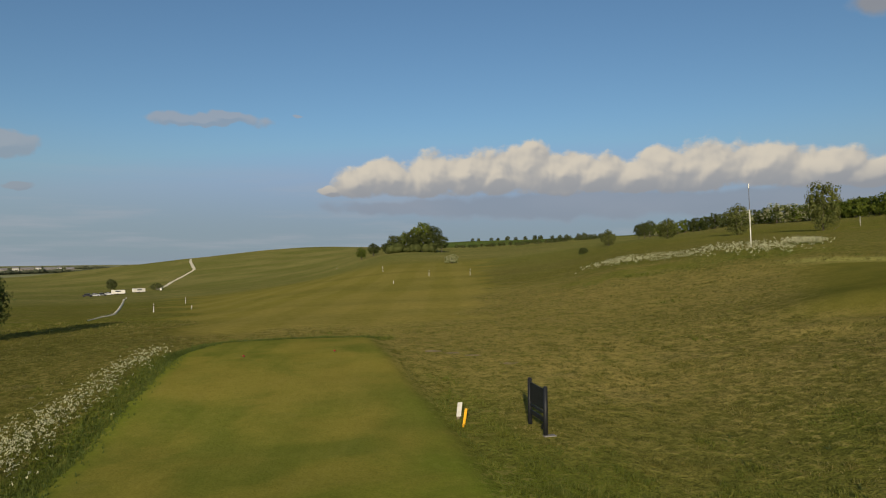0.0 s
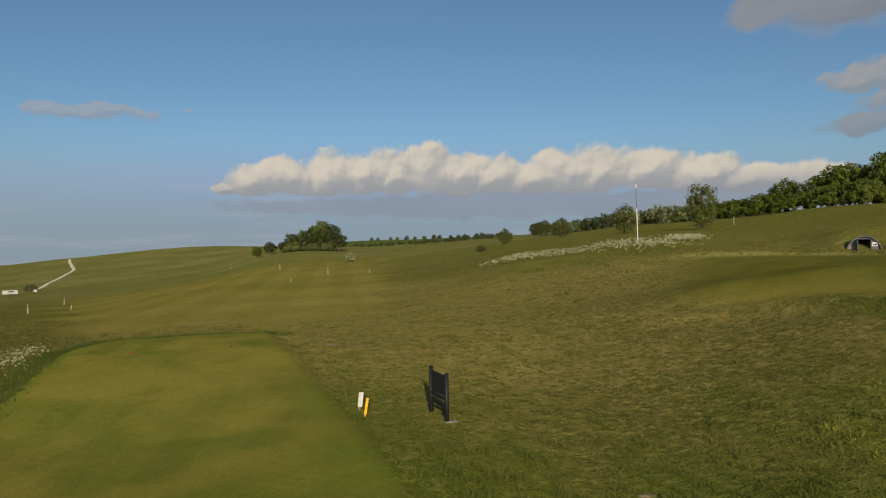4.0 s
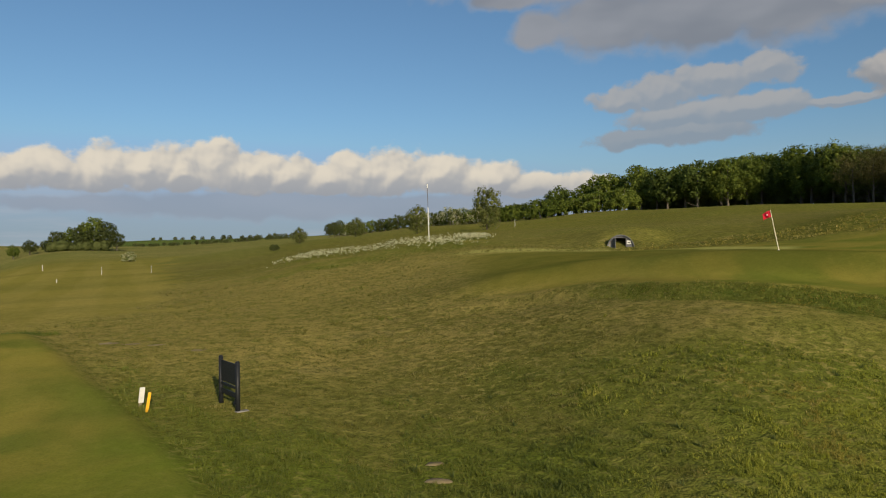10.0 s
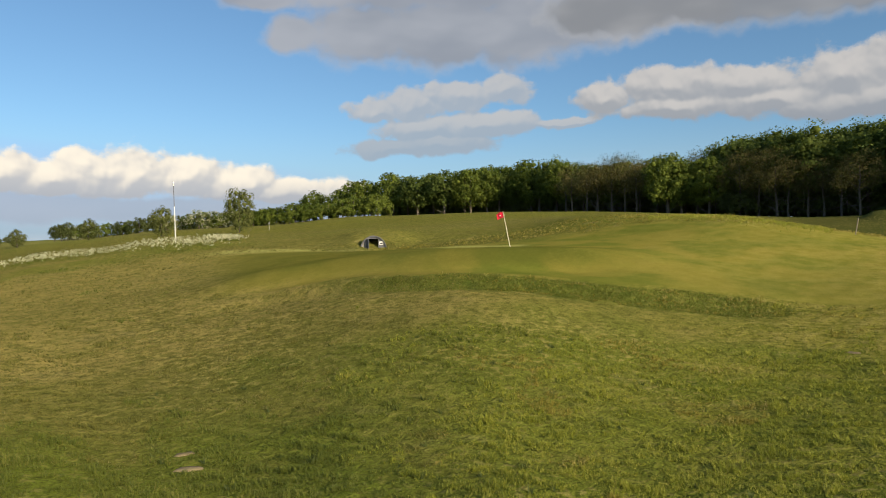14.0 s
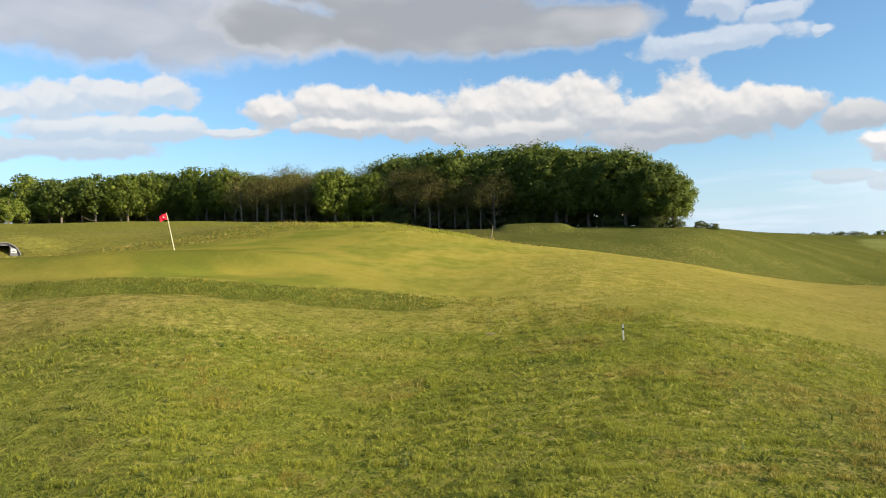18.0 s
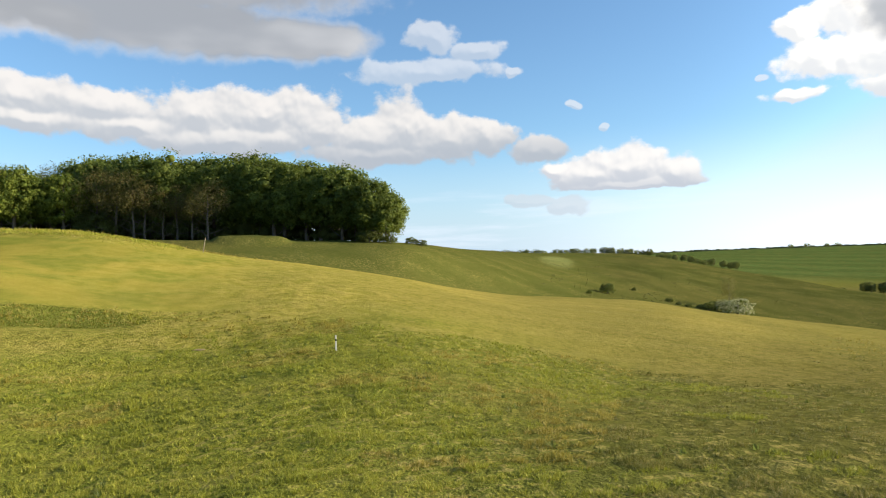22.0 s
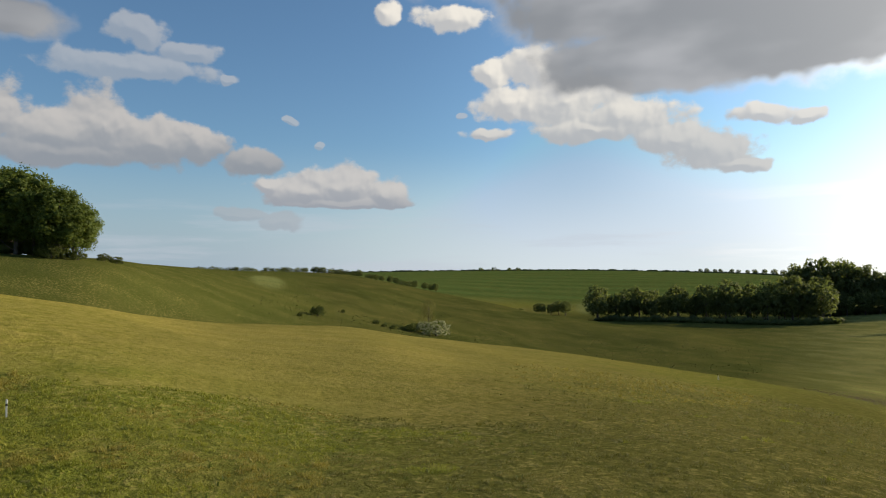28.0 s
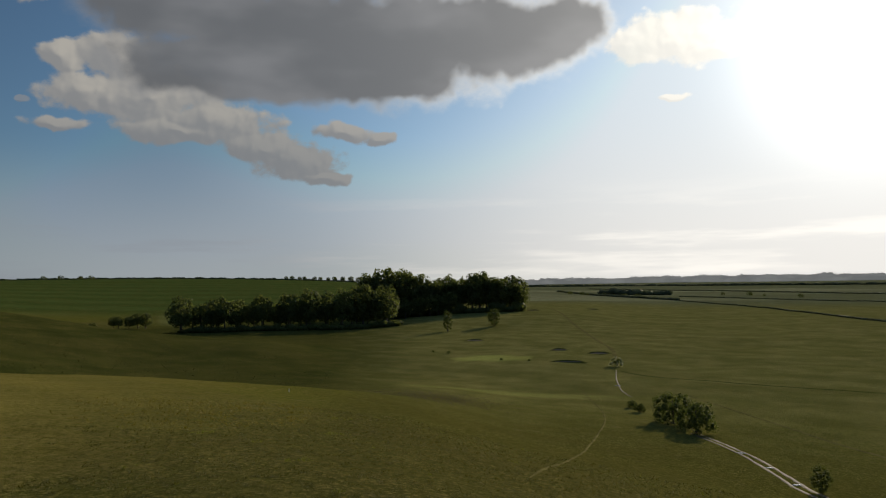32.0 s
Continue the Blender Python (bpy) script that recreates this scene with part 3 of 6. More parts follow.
dry = np.clip(0.55 * strip + oval(GX + 4 * wob, GY + 3 * wob, 6, 46, 22, 26, 0, 0.6) + 0.9 * fairway2 + oval(GX, GY, 70, 40, 9, 6, 0, 0.6) * 0.7 + oval(GX, GY, 24, 30, 8, 5, 0, 0.6) * 0.6, 0, 1)
# brightness painted on the sward before the clump, shade on coarse turf either side
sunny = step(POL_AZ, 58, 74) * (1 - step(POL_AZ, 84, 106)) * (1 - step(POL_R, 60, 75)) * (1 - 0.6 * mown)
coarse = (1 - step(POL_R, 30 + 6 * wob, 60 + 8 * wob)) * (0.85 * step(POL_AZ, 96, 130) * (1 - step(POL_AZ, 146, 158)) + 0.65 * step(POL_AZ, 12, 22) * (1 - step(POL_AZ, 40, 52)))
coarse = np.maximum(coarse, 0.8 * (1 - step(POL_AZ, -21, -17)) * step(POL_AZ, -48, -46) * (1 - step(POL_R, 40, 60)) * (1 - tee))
# cloud shade over the near slope, put into the turf colour
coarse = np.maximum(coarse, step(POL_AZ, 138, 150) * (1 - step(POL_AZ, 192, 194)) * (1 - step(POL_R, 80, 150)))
crop = step(POL_R, 520, 620) * (1 - step(POL_R, 1650, 1700)) * step(POL_AZ, 104, 108) * (1 - step(POL_AZ, 146, 149))
crop = np.maximum(crop, step(POL_R, 345, 365) * (1 - step(POL_R, 800, 900)) * step(POL_AZ, -1, 0) * (1 - step(POL_AZ, 15, 17)))
# distant fields, whose colour is paled and greyed to stand for haze
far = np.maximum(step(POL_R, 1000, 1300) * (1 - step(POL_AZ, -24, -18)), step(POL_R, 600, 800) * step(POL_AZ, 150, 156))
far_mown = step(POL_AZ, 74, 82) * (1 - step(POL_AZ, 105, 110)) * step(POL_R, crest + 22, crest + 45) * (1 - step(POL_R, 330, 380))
# a pale turf patch, and sunlight painted on a far field corner
pale = oval(GX, GY, 104.2, 212, 30, 4.5, -14, 0.4) + oval(GX, GY, 130.2, 540, 70, 11, -40, 0.3)
green = np.maximum(oval(GX, GY, 155.8, 222, 13, 8, 20, 0.12), 0.45 * oval(GX, GY, 158, 150, 26, 3.0, 20, 0.3))
GZ = GZ + 0.75 * oval(GX, GY, 39.4, 64.2, 5.5, 2.9, 39, 0.6) * (1 - oval(GX, GY, 39.4, 60.0, 1.3, 1.6, 0, 0.3)) + 0.2 * tee + 0.9 * oval(GX, GY, 79.6, 117.5, 6.5, 6.0, 10, 0.18) + 0.12 * wob2 * lush * (1 - tee) * 0.5

for key, values in (("mown", mown), ("fairway", np.maximum(fairway, 0.8 * fairway2)), ("lush", lush), ("dry", dry), ("crop", crop), ("far", far), ("green", green), ("heath", heath), ("slope", hazed_slope), ("sunny", sunny), ("coarse", coarse), ("bank", bank), ("face", face), ("lip", lip), ("far_mown", far_mown), ("pale", pale), ("hill", hill * (1 - fairway))):
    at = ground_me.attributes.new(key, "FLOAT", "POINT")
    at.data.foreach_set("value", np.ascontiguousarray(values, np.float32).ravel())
ground_me.vertices.foreach_set("co", np.stack([GX, GY, GZ], -1).astype(np.float32).ravel())
ground_me.update()


def ground_material():
    m, nt = mat("downland_turf")

    def attr(key):
        return node(nt, "ShaderNodeAttribute", attribute_name=key).outputs["Fac"]

    fine, mid, wide, huge = noise_tex(nt, 16, 5), noise_tex(nt, 1.3, 6), noise_tex(nt, 0.12, 5), noise_tex(nt, 0.014, 6)
    straw = noise_tex(nt, 0.55, 5, None, None, 0.6)
    c = mix(nt, ramp(nt, mid, 0.32, 0.68), (0.12, 0.124, 0.02), (0.225, 0.2, 0.038))
    c = mix(nt, ramp(nt, wide, 0.35, 0.65, 0, 0.6), c, (0.135, 0.155, 0.02))
    c = mix(nt, ramp(nt, huge, 0.4, 0.65, 0, 0.5), c, (0.197, 0.162, 0.055))
    c = mix(nt, ramp(nt, straw, 0.58, 0.72, 0, 0.5), c, (0.28, 0.225, 0.1))
    c = mix(nt, math_(nt, "MULTIPLY", attr("dry"), ramp(nt, mid, 0.3, 0.65, 0.3, 0.8)), c, (0.34, 0.262, 0.08))
    pos = node(nt, "ShaderNodeNewGeometry").outputs["Position"]
    c = mix(nt, math_(nt, "MULTIPLY", attr("hill"), 0.75), c, mix(nt, ramp(nt, noise_tex(nt, 0.016, 5), 0.38, 0.62), (0.17, 0.18, 0.05), (0.265, 0.24, 0.085)))
    bands = node(nt, "ShaderNodeTexWave", {"Vector": pos, "Scale": 0.055, "Distortion": 1.2, "Detail": 1.0}, bands_direction="X").outputs["Fac"]
    c = mix(nt, math_(nt, "MULTIPLY", attr("fairway"), 0.7), c, mix(nt, ramp(nt, bands, 0.3, 0.7), (0.25, 0.21, 0.042), (0.29, 0.238, 0.055)))
    stain = noise_tex(nt, 0.26, 5, None, None, 0.4)
    mown_c = mix(nt, ramp(nt, stain, 0.38, 0.62), (0.11, 0.13, 0.018), (0.215, 0.182, 0.032))
    mow = node(nt, "ShaderNodeTexWave", {"Vector": pos, "Scale": 0.16, "Distortion": 0.5, "Detail": 1.0}, bands_direction="X").outputs["Fac"]
    mown_c = mix(nt, ramp(nt, mow, 0.3, 0.7, 0, 0.2), mown_c, (0.22, 0.2, 0.035))
    c = mix(nt, math_(nt, "MULTIPLY", attr("mown"), 0.85), c, mown_c)
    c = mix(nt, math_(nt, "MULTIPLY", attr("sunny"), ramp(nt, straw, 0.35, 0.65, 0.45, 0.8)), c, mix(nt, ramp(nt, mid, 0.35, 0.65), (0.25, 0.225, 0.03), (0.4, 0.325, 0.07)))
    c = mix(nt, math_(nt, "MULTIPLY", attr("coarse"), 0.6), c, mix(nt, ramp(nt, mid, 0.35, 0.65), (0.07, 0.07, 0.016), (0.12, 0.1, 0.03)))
    c = mix(nt, math_(nt, "MULTIPLY", attr("lush"), ramp(nt, mid, 0.25, 0.6, 0.45, 0.9)), c, (0.13, 0.16, 0.018))
    c = mix(nt, math_(nt, "MULTIPLY", attr("bank"), ramp(nt, mid, 0.3, 0.7, 0.95, 0.75)), c, mix(nt, ramp(nt, mid, 0.3, 0.7), (0.055, 0.085, 0.012), (0.105, 0.13, 0.02)))
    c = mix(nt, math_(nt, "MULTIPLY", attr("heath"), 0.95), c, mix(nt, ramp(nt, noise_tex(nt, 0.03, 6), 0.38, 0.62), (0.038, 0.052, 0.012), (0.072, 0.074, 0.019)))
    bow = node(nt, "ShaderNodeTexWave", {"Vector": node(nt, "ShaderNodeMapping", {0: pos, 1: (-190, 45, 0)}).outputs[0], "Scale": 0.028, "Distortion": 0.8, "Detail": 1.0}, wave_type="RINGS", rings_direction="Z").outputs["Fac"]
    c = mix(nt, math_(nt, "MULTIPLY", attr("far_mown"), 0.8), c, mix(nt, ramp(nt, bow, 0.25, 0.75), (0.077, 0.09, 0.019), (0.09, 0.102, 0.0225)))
    c = mix(nt, math_(nt, "MULTIPLY", attr("pale"), 0.65), c, (0.25, 0.27, 0.09))
    c = mix(nt, math_(nt, "MULTIPLY", attr("face"), 0.8), c, mix(nt, ramp(nt, stain, 0.35, 0.65), (0.085, 0.09, 0.015), (0.125, 0.115, 0.02)))
    c = mix(nt, math_(nt, "MULTIPLY", attr("lip"), 0.9), c, (0.38, 0.36, 0.1))
    c = mix(nt, math_(nt, "MULTIPLY", attr("slope"), 0.8), c, mix(nt, ramp(nt, wide, 0.35, 0.65), (0.235, 0.23, 0.072), (0.34, 0.31, 0.11)))
    c = mix(nt, math_(nt, "MULTIPLY", attr("green"), 0.9), c, (0.48, 0.5, 0.13))
    tram = node(nt, "ShaderNodeTexWave", {"Vector": node(nt, "ShaderNodeMapping", {0: pos, 2: (0, 0, 0.66)}).outputs[0], "Scale": 0.0042, "Distortion": 3.0, "Detail": 3.0, "Detail Scale": 0.6}, bands_direction="X").outputs["Fac"]
    c = mix(nt, attr("crop"), c, mix(nt, ramp(nt, tram, 0.3, 0.7), (0.07, 0.113, 0.027), (0.09, 0.14, 0.034)))
    # far field pattern in haze-paled colours
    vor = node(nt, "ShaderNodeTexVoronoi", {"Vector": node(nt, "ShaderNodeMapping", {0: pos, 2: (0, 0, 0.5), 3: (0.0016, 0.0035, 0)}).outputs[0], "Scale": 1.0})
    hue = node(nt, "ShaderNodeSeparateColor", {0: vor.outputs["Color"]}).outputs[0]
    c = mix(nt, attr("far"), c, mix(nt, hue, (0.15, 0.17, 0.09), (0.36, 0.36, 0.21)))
    kept = math_(nt, "MAXIMUM", math_(nt, "MAXIMUM", attr("mown"), attr("face")), math_(nt, "MULTIPLY", attr("fairway"), 0.6))
    rough_ = math_(nt, "SUBTRACT", 1.0, math_(nt, "MULTIPLY", kept, 0.85), True)
    c = mix(nt, math_(nt, "MULTIPLY", math_(nt, "ADD", math_(nt, "MULTIPLY", rough_, 0.7), 0.15), ramp(nt, fine, 0.34, 0.56, 0.72, 0.0)), c, (0.05, 0.052, 0.014))
    c = mix(nt, ramp(nt, noise_tex(nt, 0.035, 6, None, (1, 2.2, 1)), 0.42, 0.62, 0.0, 0.3), c, (0.105, 0.105, 0.025))
    tuft = noise_tex(nt, 4.2, 8, None, None, 0.4)
    c = mix(nt, math_(nt, "MULTIPLY", rough_, math_(nt, "MULTIPLY", ramp(nt, wide, 0.4, 0.62, 0.15, 0.5), ramp(nt, tuft, 0.53, 0.64))), c, (0.35, 0.28, 0.085))
    c = mix(nt, math_(nt, "MULTIPLY", rough_, ramp(nt, tuft, 0.36, 0.47, 0.5, 0.0)), c, (0.055, 0.06, 0.012))
    h = math_(nt, "ADD", math_(nt, "ADD", math_(nt, "MULTIPLY", fine, 0.5), mid), math_(nt, "MULTIPLY", tuft, 0.6))
    bmp = node(nt, "ShaderNodeBump", {"Strength": math_(nt, "ADD", math_(nt, "MULTIPLY", rough_, 0.75), 0.15), "Distance": 0.14, "Height": h})
    b = node(nt, "ShaderNodeBsdfPrincipled", {"Base Color": c, "Roughness": 0.9, "Specular IOR Level": 0.0, "Diffuse Roughness": 0.15, "Normal": bmp.outputs[0]})
    link(nt, b.outputs[0], node(nt, "ShaderNodeOutputMaterial").inputs[0])
    return m


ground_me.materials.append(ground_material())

# ---- trees and bushes ----
def part(name, me, parent, label=""):
    ob = new(name, me)
    ob.parent = parent
    if label:
        ob["label"] = label
    return ob


def tube(path, radii, sides=7):
    """Vertices and quads of a tapered limb along a path."""
    vs, qs = [], []
    for k, (p, r) in enumerate(zip(path, radii)):
        d = (Vector(path[min(k + 1, len(path) - 1)]) - Vector(path[max(k - 1, 0)])).normalized()
        a = d.orthogonal().normalized()
        b = d.cross(a)
        for s in range(sides):
            t = 2 * math.pi * s / sides
            vs.append(Vector(p) + (a * math.cos(t) + b * math.sin(t)) * r)
    for k in range(len(path) - 1):
        for s in range(sides):
            qs.append((k * sides + s, k * sides + (s + 1) % sides, (k + 1) * sides + (s + 1) % sides, (k + 1) * sides + s))
    return vs, qs


def limbs_mesh(name, rng, height, girth, fork, spread, count, lean=0.0):
    """A trunk that tapers and forks into limbs."""
    vs, qs = [], []

    def add(path, radii, sides):
        v, q = tube(path, radii, sides)
        base = len(vs)
        vs.extend(v)
        qs.extend(tuple(i + base for i in f) for f in q)

    top = height * 0.8
    sway = [(rng.uniform(-1, 1) * 0.02 * height, rng.uniform(-1, 1) * 0.02 * height) for _ in range(5)]
    trunk = [(sway[k][0] * k / 4 + lean * k / 4, sway[k][1] * k / 4, top * k / 4 - (0.3 if k == 0 else 0)) for k in range(5)]
    add(trunk, [girth * 1.35, girth, girth * 0.75, girth * 0.45, girth * 0.12], 8)
    for k in range(count):
        f = fork + (0.9 - fork) * k / count
        x0 = Vector(trunk[0]).lerp(Vector(trunk[4]), f)
        a = k * 2.4 + rng.uniform(-0.4, 0.4)
        n = spread * (1.05 - 0.6 * f) * rng.uniform(0.75, 1.1)
        tip = x0 + Vector((math.cos(a) * n, math.sin(a) * n, height * rng.uniform(0.08, 0.2)))
        tip.z = min(tip.z, height * 0.84)
        mid_ = x0.lerp(tip, 0.5) + Vector((0, 0, -0.02 * height))
        g = girth * (0.5 - 0.3 * f)
        add([x0, mid_, tip], [g, g * 0.6, g * 0.15], 5)
    return mesh_from(name, [tuple(v) for v in vs], qs, BARK, True)


def crown_mesh(name, rng, centre, radii, blobs, leaves, leaf, material, ragged=0.35, low=-0.7, core=True, second=None):
    """A crown of overlapping leafy boughs: each bough is a shell of small leaves round a twiggy heart."""
    centre, radii = np.array(centre), np.array(radii)
    V, Q, M = [], [], []
    base = 0
    turn_ = rng.uniform(0, 6.28)
    for b in range(blobs):
        # boughs spread evenly over the crown by the golden angle, a fifth of them inside
        inner = b % 5 == 4
        h = 1 - (1 - low) * (b + 0.5) / blobs
        a = turn_ + b * 2.39996 + rng.uniform(-0.3, 0.3)
        s = math.sqrt(max(0.0, 1 - h * h))
        u = np.array([math.cos(a) * s, math.sin(a) * s, h])
        k = rng.uniform(0.2, 0.5) if inner else rng.uniform(0.58, 0.86)
        c = centre + u * radii * k
        br = min(radii) * rng.uniform(1 - ragged, 1 + ragged) * (0.25 if core else 0.4)
        m = leaves // blobs
        d = rng.normal(size=(m, 3)) + u * 0.75 + np.array([0, 0, 0.25])
        d /= np.linalg.norm(d, axis=1)[:, None]
        depth = rng.uniform(0.62, 1.06, (m, 1)) if core else rng.uniform(0.2, 1.0, (m, 1))
        lump = 1 + 0.12 * np.sin(d[:, :1] * 7 + b) * np.sin(d[:, 1:2] * 6 + 2 * b) + 0.1 * np.sin(d[:, 2:] * 9 + b)
        pos = c + d * br * depth * lump * np.array([1, 1, 0.86])
        nrm = d * 0.45 + u * 0.35 + rng.normal(size=(m, 3)) * 0.5 + np.array([0, 0, 0.25])
        nrm /= np.linalg.norm(nrm, axis=1)[:, None]
        t1 = np.cross(nrm, rng.normal(size=(m, 3)))
        t1 /= np.linalg.norm(t1, axis=1)[:, None]
        t2 = np.cross(nrm, t1)
        sz = leaf * rng.uniform(0.6, 1.3, (m, 1))
        quad = np.stack([pos - t1 * sz, pos - t2 * sz * 0.62 + nrm * sz * 0.12, pos + t1 * sz, pos + t2 * sz * 0.62 + nrm * sz * 0.12], 1).reshape(-1, 3)
        V.append(quad)
        Q.append(np.arange(m * 4).reshape(m, 4) + base)
        M.append(np.where(rng.uniform(size=m) < (second[1] if second else 0), 1, 0))
        base += m * 4
        if core:
            ring = []
            for e in (-1.0, -0.35, 0.35, 1.0):
                for q in range(8):
                    w = math.cos(e) * (1 + rng.uniform(-0.12, 0.12))
                    ring.append(c + br * 0.36 * np.array([w * math.cos(q * math.pi / 4 + e), w * math.sin(q * math.pi / 4 + e), math.sin(e) * 0.9]))
            V.append(np.array(ring))
            fs = [(r * 8 + q, r * 8 + (q + 1) % 8, r * 8 + 8 + (q + 1) % 8, r * 8 + 8 + q) for r in range(3) for q in range(8)]
            fs += [(24, 25, 26, 27), (24, 27, 28, 31), (28, 29, 30, 31), (3, 2, 1, 0), (7, 4, 3, 0), (7, 6, 5, 4)]
            Q.append(np.array(fs) + base)
            M.append(np.zeros(len(fs), int))
            base += 32
    me = mesh_from(name, np.concatenate(V), np.concatenate(Q), material)
    if second:
        me.materials.append(second[0])
        me.polygons.foreach_set("material_index", np.concatenate(M).astype(np.int32))
    return me


MODELS = {}


def model(kind, variant):
    """Meshes of one unit-sized tree or bush (1 m tall), built once."""
    key = (kind, variant)
    if key not in MODELS:
        rng = np.random.RandomState(sum(map(ord, kind)) + 37 * variant)
        if kind == "beech":
            w = limbs_mesh("trunk", rng, 1.0, 0.02, 0.3, 0.3, 9)
            c = crown_mesh("crown", rng, (0, 0, 0.55), (0.42, 0.42, 0.46), 150, 9600, 0.0145, LEAF_BEECH, 0.35, -0.92)
        elif kind == "fresh":
            w = limbs_mesh("trunk", rng, 1.0, 0.022, 0.2, 0.32, 8)
            c = crown_mesh("crown", rng, (0, 0, 0.54), (0.42, 0.42, 0.47), 104, 6000, 0.0155, LEAF_FRESH, 0.35, -0.95)
        elif kind == "dark":
            w = limbs_mesh("trunk", rng, 1.0, 0.025, 0.2, 0.3, 8)
            c = crown_mesh("crown", rng, (0, 0, 0.5), (0.44, 0.44, 0.48), 84, 4000, 0.02, LEAF_DARK, 0.3, -0.95)
        elif kind == "budding":
            w = limbs_mesh("trunk", rng, 1.0, 0.016, 0.3, 0.36, 18)
            c = crown_mesh("crown", rng, (0, 0, 0.62), (0.38, 0.38, 0.38), 46, 4200, 0.010, LEAF_BROWN, 0.3, -0.8, False)
        elif kind == "sallow":
            w = limbs_mesh("trunk", rng, 1.0, 0.018, 0.05, 0.35, 12)
            c = crown_mesh("crown", rng, (0, 0, 0.46), (0.44, 0.44, 0.5), 84, 4800, 0.016, LEAF_SALLOW, 0.4, -1.0)
        elif kind == "poplar":
            w = limbs_mesh("trunk", rng, 1.0, 0.02, 0.05, 0.2, 10)
            c = crown_mesh("crown", rng, (0, 0, 0.5), (0.26, 0.26, 0.52), 40, 3600, 0.016, LEAF_SALLOW, 0.35, -1.0)
        elif kind == "bush":
            w = limbs_mesh("stems", rng, 1.0, 0.03, 0.05, 0.6, 8)
            c = crown_mesh("crown", rng, (0, 0, 0.36), (0.7, 0.7, 0.56), 56, 3400, 0.03, LEAF_DARK, 0.4, -0.6)
        elif kind == "bright_bush":
            w = limbs_mesh("stems", rng, 1.0, 0.03, 0.05, 0.6, 8)
            c = crown_mesh("crown", rng, (0, 0, 0.36), (0.7, 0.7, 0.56), 44, 2800, 0.026, LEAF_FRESH, 0.4, -0.6)
        else:
            w = limbs_mesh("stems", rng, 1.0, 0.035, 0.05, 0.6, 8)
            c = crown_mesh("crown", rng, (0, 0, 0.36), (0.76, 0.76, 0.58), 44, 3200, 0.026, LEAF_FRESH, 0.4, -0.6, True, (BLOSSOM, 0.5))
        MODELS[key] = (w, c)
    return MODELS[key]


MIDDLE = {"fresh": LEAF_FRESH, "dark": LEAF_DARK, "beech": LEAF_BEECH, "bush": LEAF_DARK, "bright_bush": LEAF_FRESH}


def far_model(kind, variant, leaf):
    """The same plants farther off, with fewer and larger sprays."""
    key = (leaf.name, kind, variant)
    if key not in MODELS:
        rng = np.random.RandomState(sum(map(ord, kind)) + 53 * variant)
        low_ = kind in ("bush", "bright_bush", "hawthorn")
        many = 1.0 if leaf is LEAF_VALLEY_HAZE else 1.5
        w = limbs_mesh("stems" if low_ else "trunk", rng, 1.0, 0.03 if low_ else 0.022, 0.05 if low_ else 0.2, 0.5 if low_ else 0.3, 6)
        if low_:
            c = crown_mesh("crown", rng, (0, 0, 0.36), (0.7, 0.7, 0.56), 34, int(900 * many), 0.05 / many**0.5, leaf, 0.4, -0.6)
        else:
            broad = rng.uniform(0.36, 0.46)
            c = crown_mesh("crown", rng, (0, 0, 0.54), (broad, broad, 0.46), 70, int(1800 * many), 0.03 / many**0.5, leaf, 0.4, -0.9)
        MODELS[key] = (w, c)
    return MODELS[key]


LABELS = {
    "beech": ("tall dark green beech at the edge of a wood", "tree"),
    "fresh": ("broad tree in fresh green spring leaf", "tree"),
    "dark": ("dark green rounded field tree", "tree"),
    "budding": ("brownish tree coming into thin leaf", "tree"),
    "sallow": ("loose upright young tree on open grass", "tree"),
    "poplar": ("narrow upright green tree by the fairway", "tree"),
    "bush": ("dark green scrub bush on rough grass", "bush"),
    "bright_bush": ("bright green bush along the wood's edge", "bush"),
    "hawthorn": ("hawthorn bush white with blossom", "bush"),
}
NAMES = {"beech": "beech_tree", "fresh": "broadleaf_tree", "dark": "field_tree", "budding": "budding_tree", "sallow": "young_tree", "poplar": "upright_tree", "bush": "bush", "bright_bush": "green_bush", "hawthorn": "hawthorn_bush"}
plant_rng = random.Random(11)


def plant(kind, az, r, h, wide=1.0, group="", label="", sink=0.0, variants=4):
    x, y = spot(az, r)
    v = plant_rng.randrange(variants)
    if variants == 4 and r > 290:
        w, c = far_model(kind, v, LEAF_VALLEY_HAZE)
    elif variants == 4 and r > 186 and kind in MIDDLE:
        w, c = far_model(kind, v, MIDDLE[kind])
    else:
        w, c = model(kind, v)
    e = new(NAMES[kind])
    e.empty_display_size = 0.1
    e.matrix_basis = Matrix.LocRotScale((x, y, ground_z(x, y) - sink), Euler((0, 0, plant_rng.uniform(0, 6.28))), (h * wide, h * wide, h))
    tagged(e, label or LABELS[kind][0], LABELS[kind][1], group)
    part(w.name, w, e)
    part(c.name, c, e)
    return e


def belt(kinds, az0, az1, r0, r1, count, h0, h1, wide=1.0, group="", rows=1, depth=8, jitter=0.3, even=0.14, sink=0.0):
    """A row of trees from one bearing to another."""
    for row in range(rows):
        for k in range(count):
            f = (k + 0.5 + plant_rng.uniform(-jitter, jitter)) / count
            h = h0 + (h1 - h0) * f
            plant(plant_rng.choice(kinds), az0 + (az1 - az0) * f, r0 + (r1 - r0) * f + row * depth + plant_rng.uniform(-0.3, 0.3) * depth, h * plant_rng.uniform(1 - even, 1 + even * 0.8), wide, group, "", sink * h)


# the wood along the top of the slope, from its hedge to the beech clump
belt(["bright_bush"], 29, 40, 205, 185, 22, 5.0, 6.5, 1.0, "bushes below the wood")
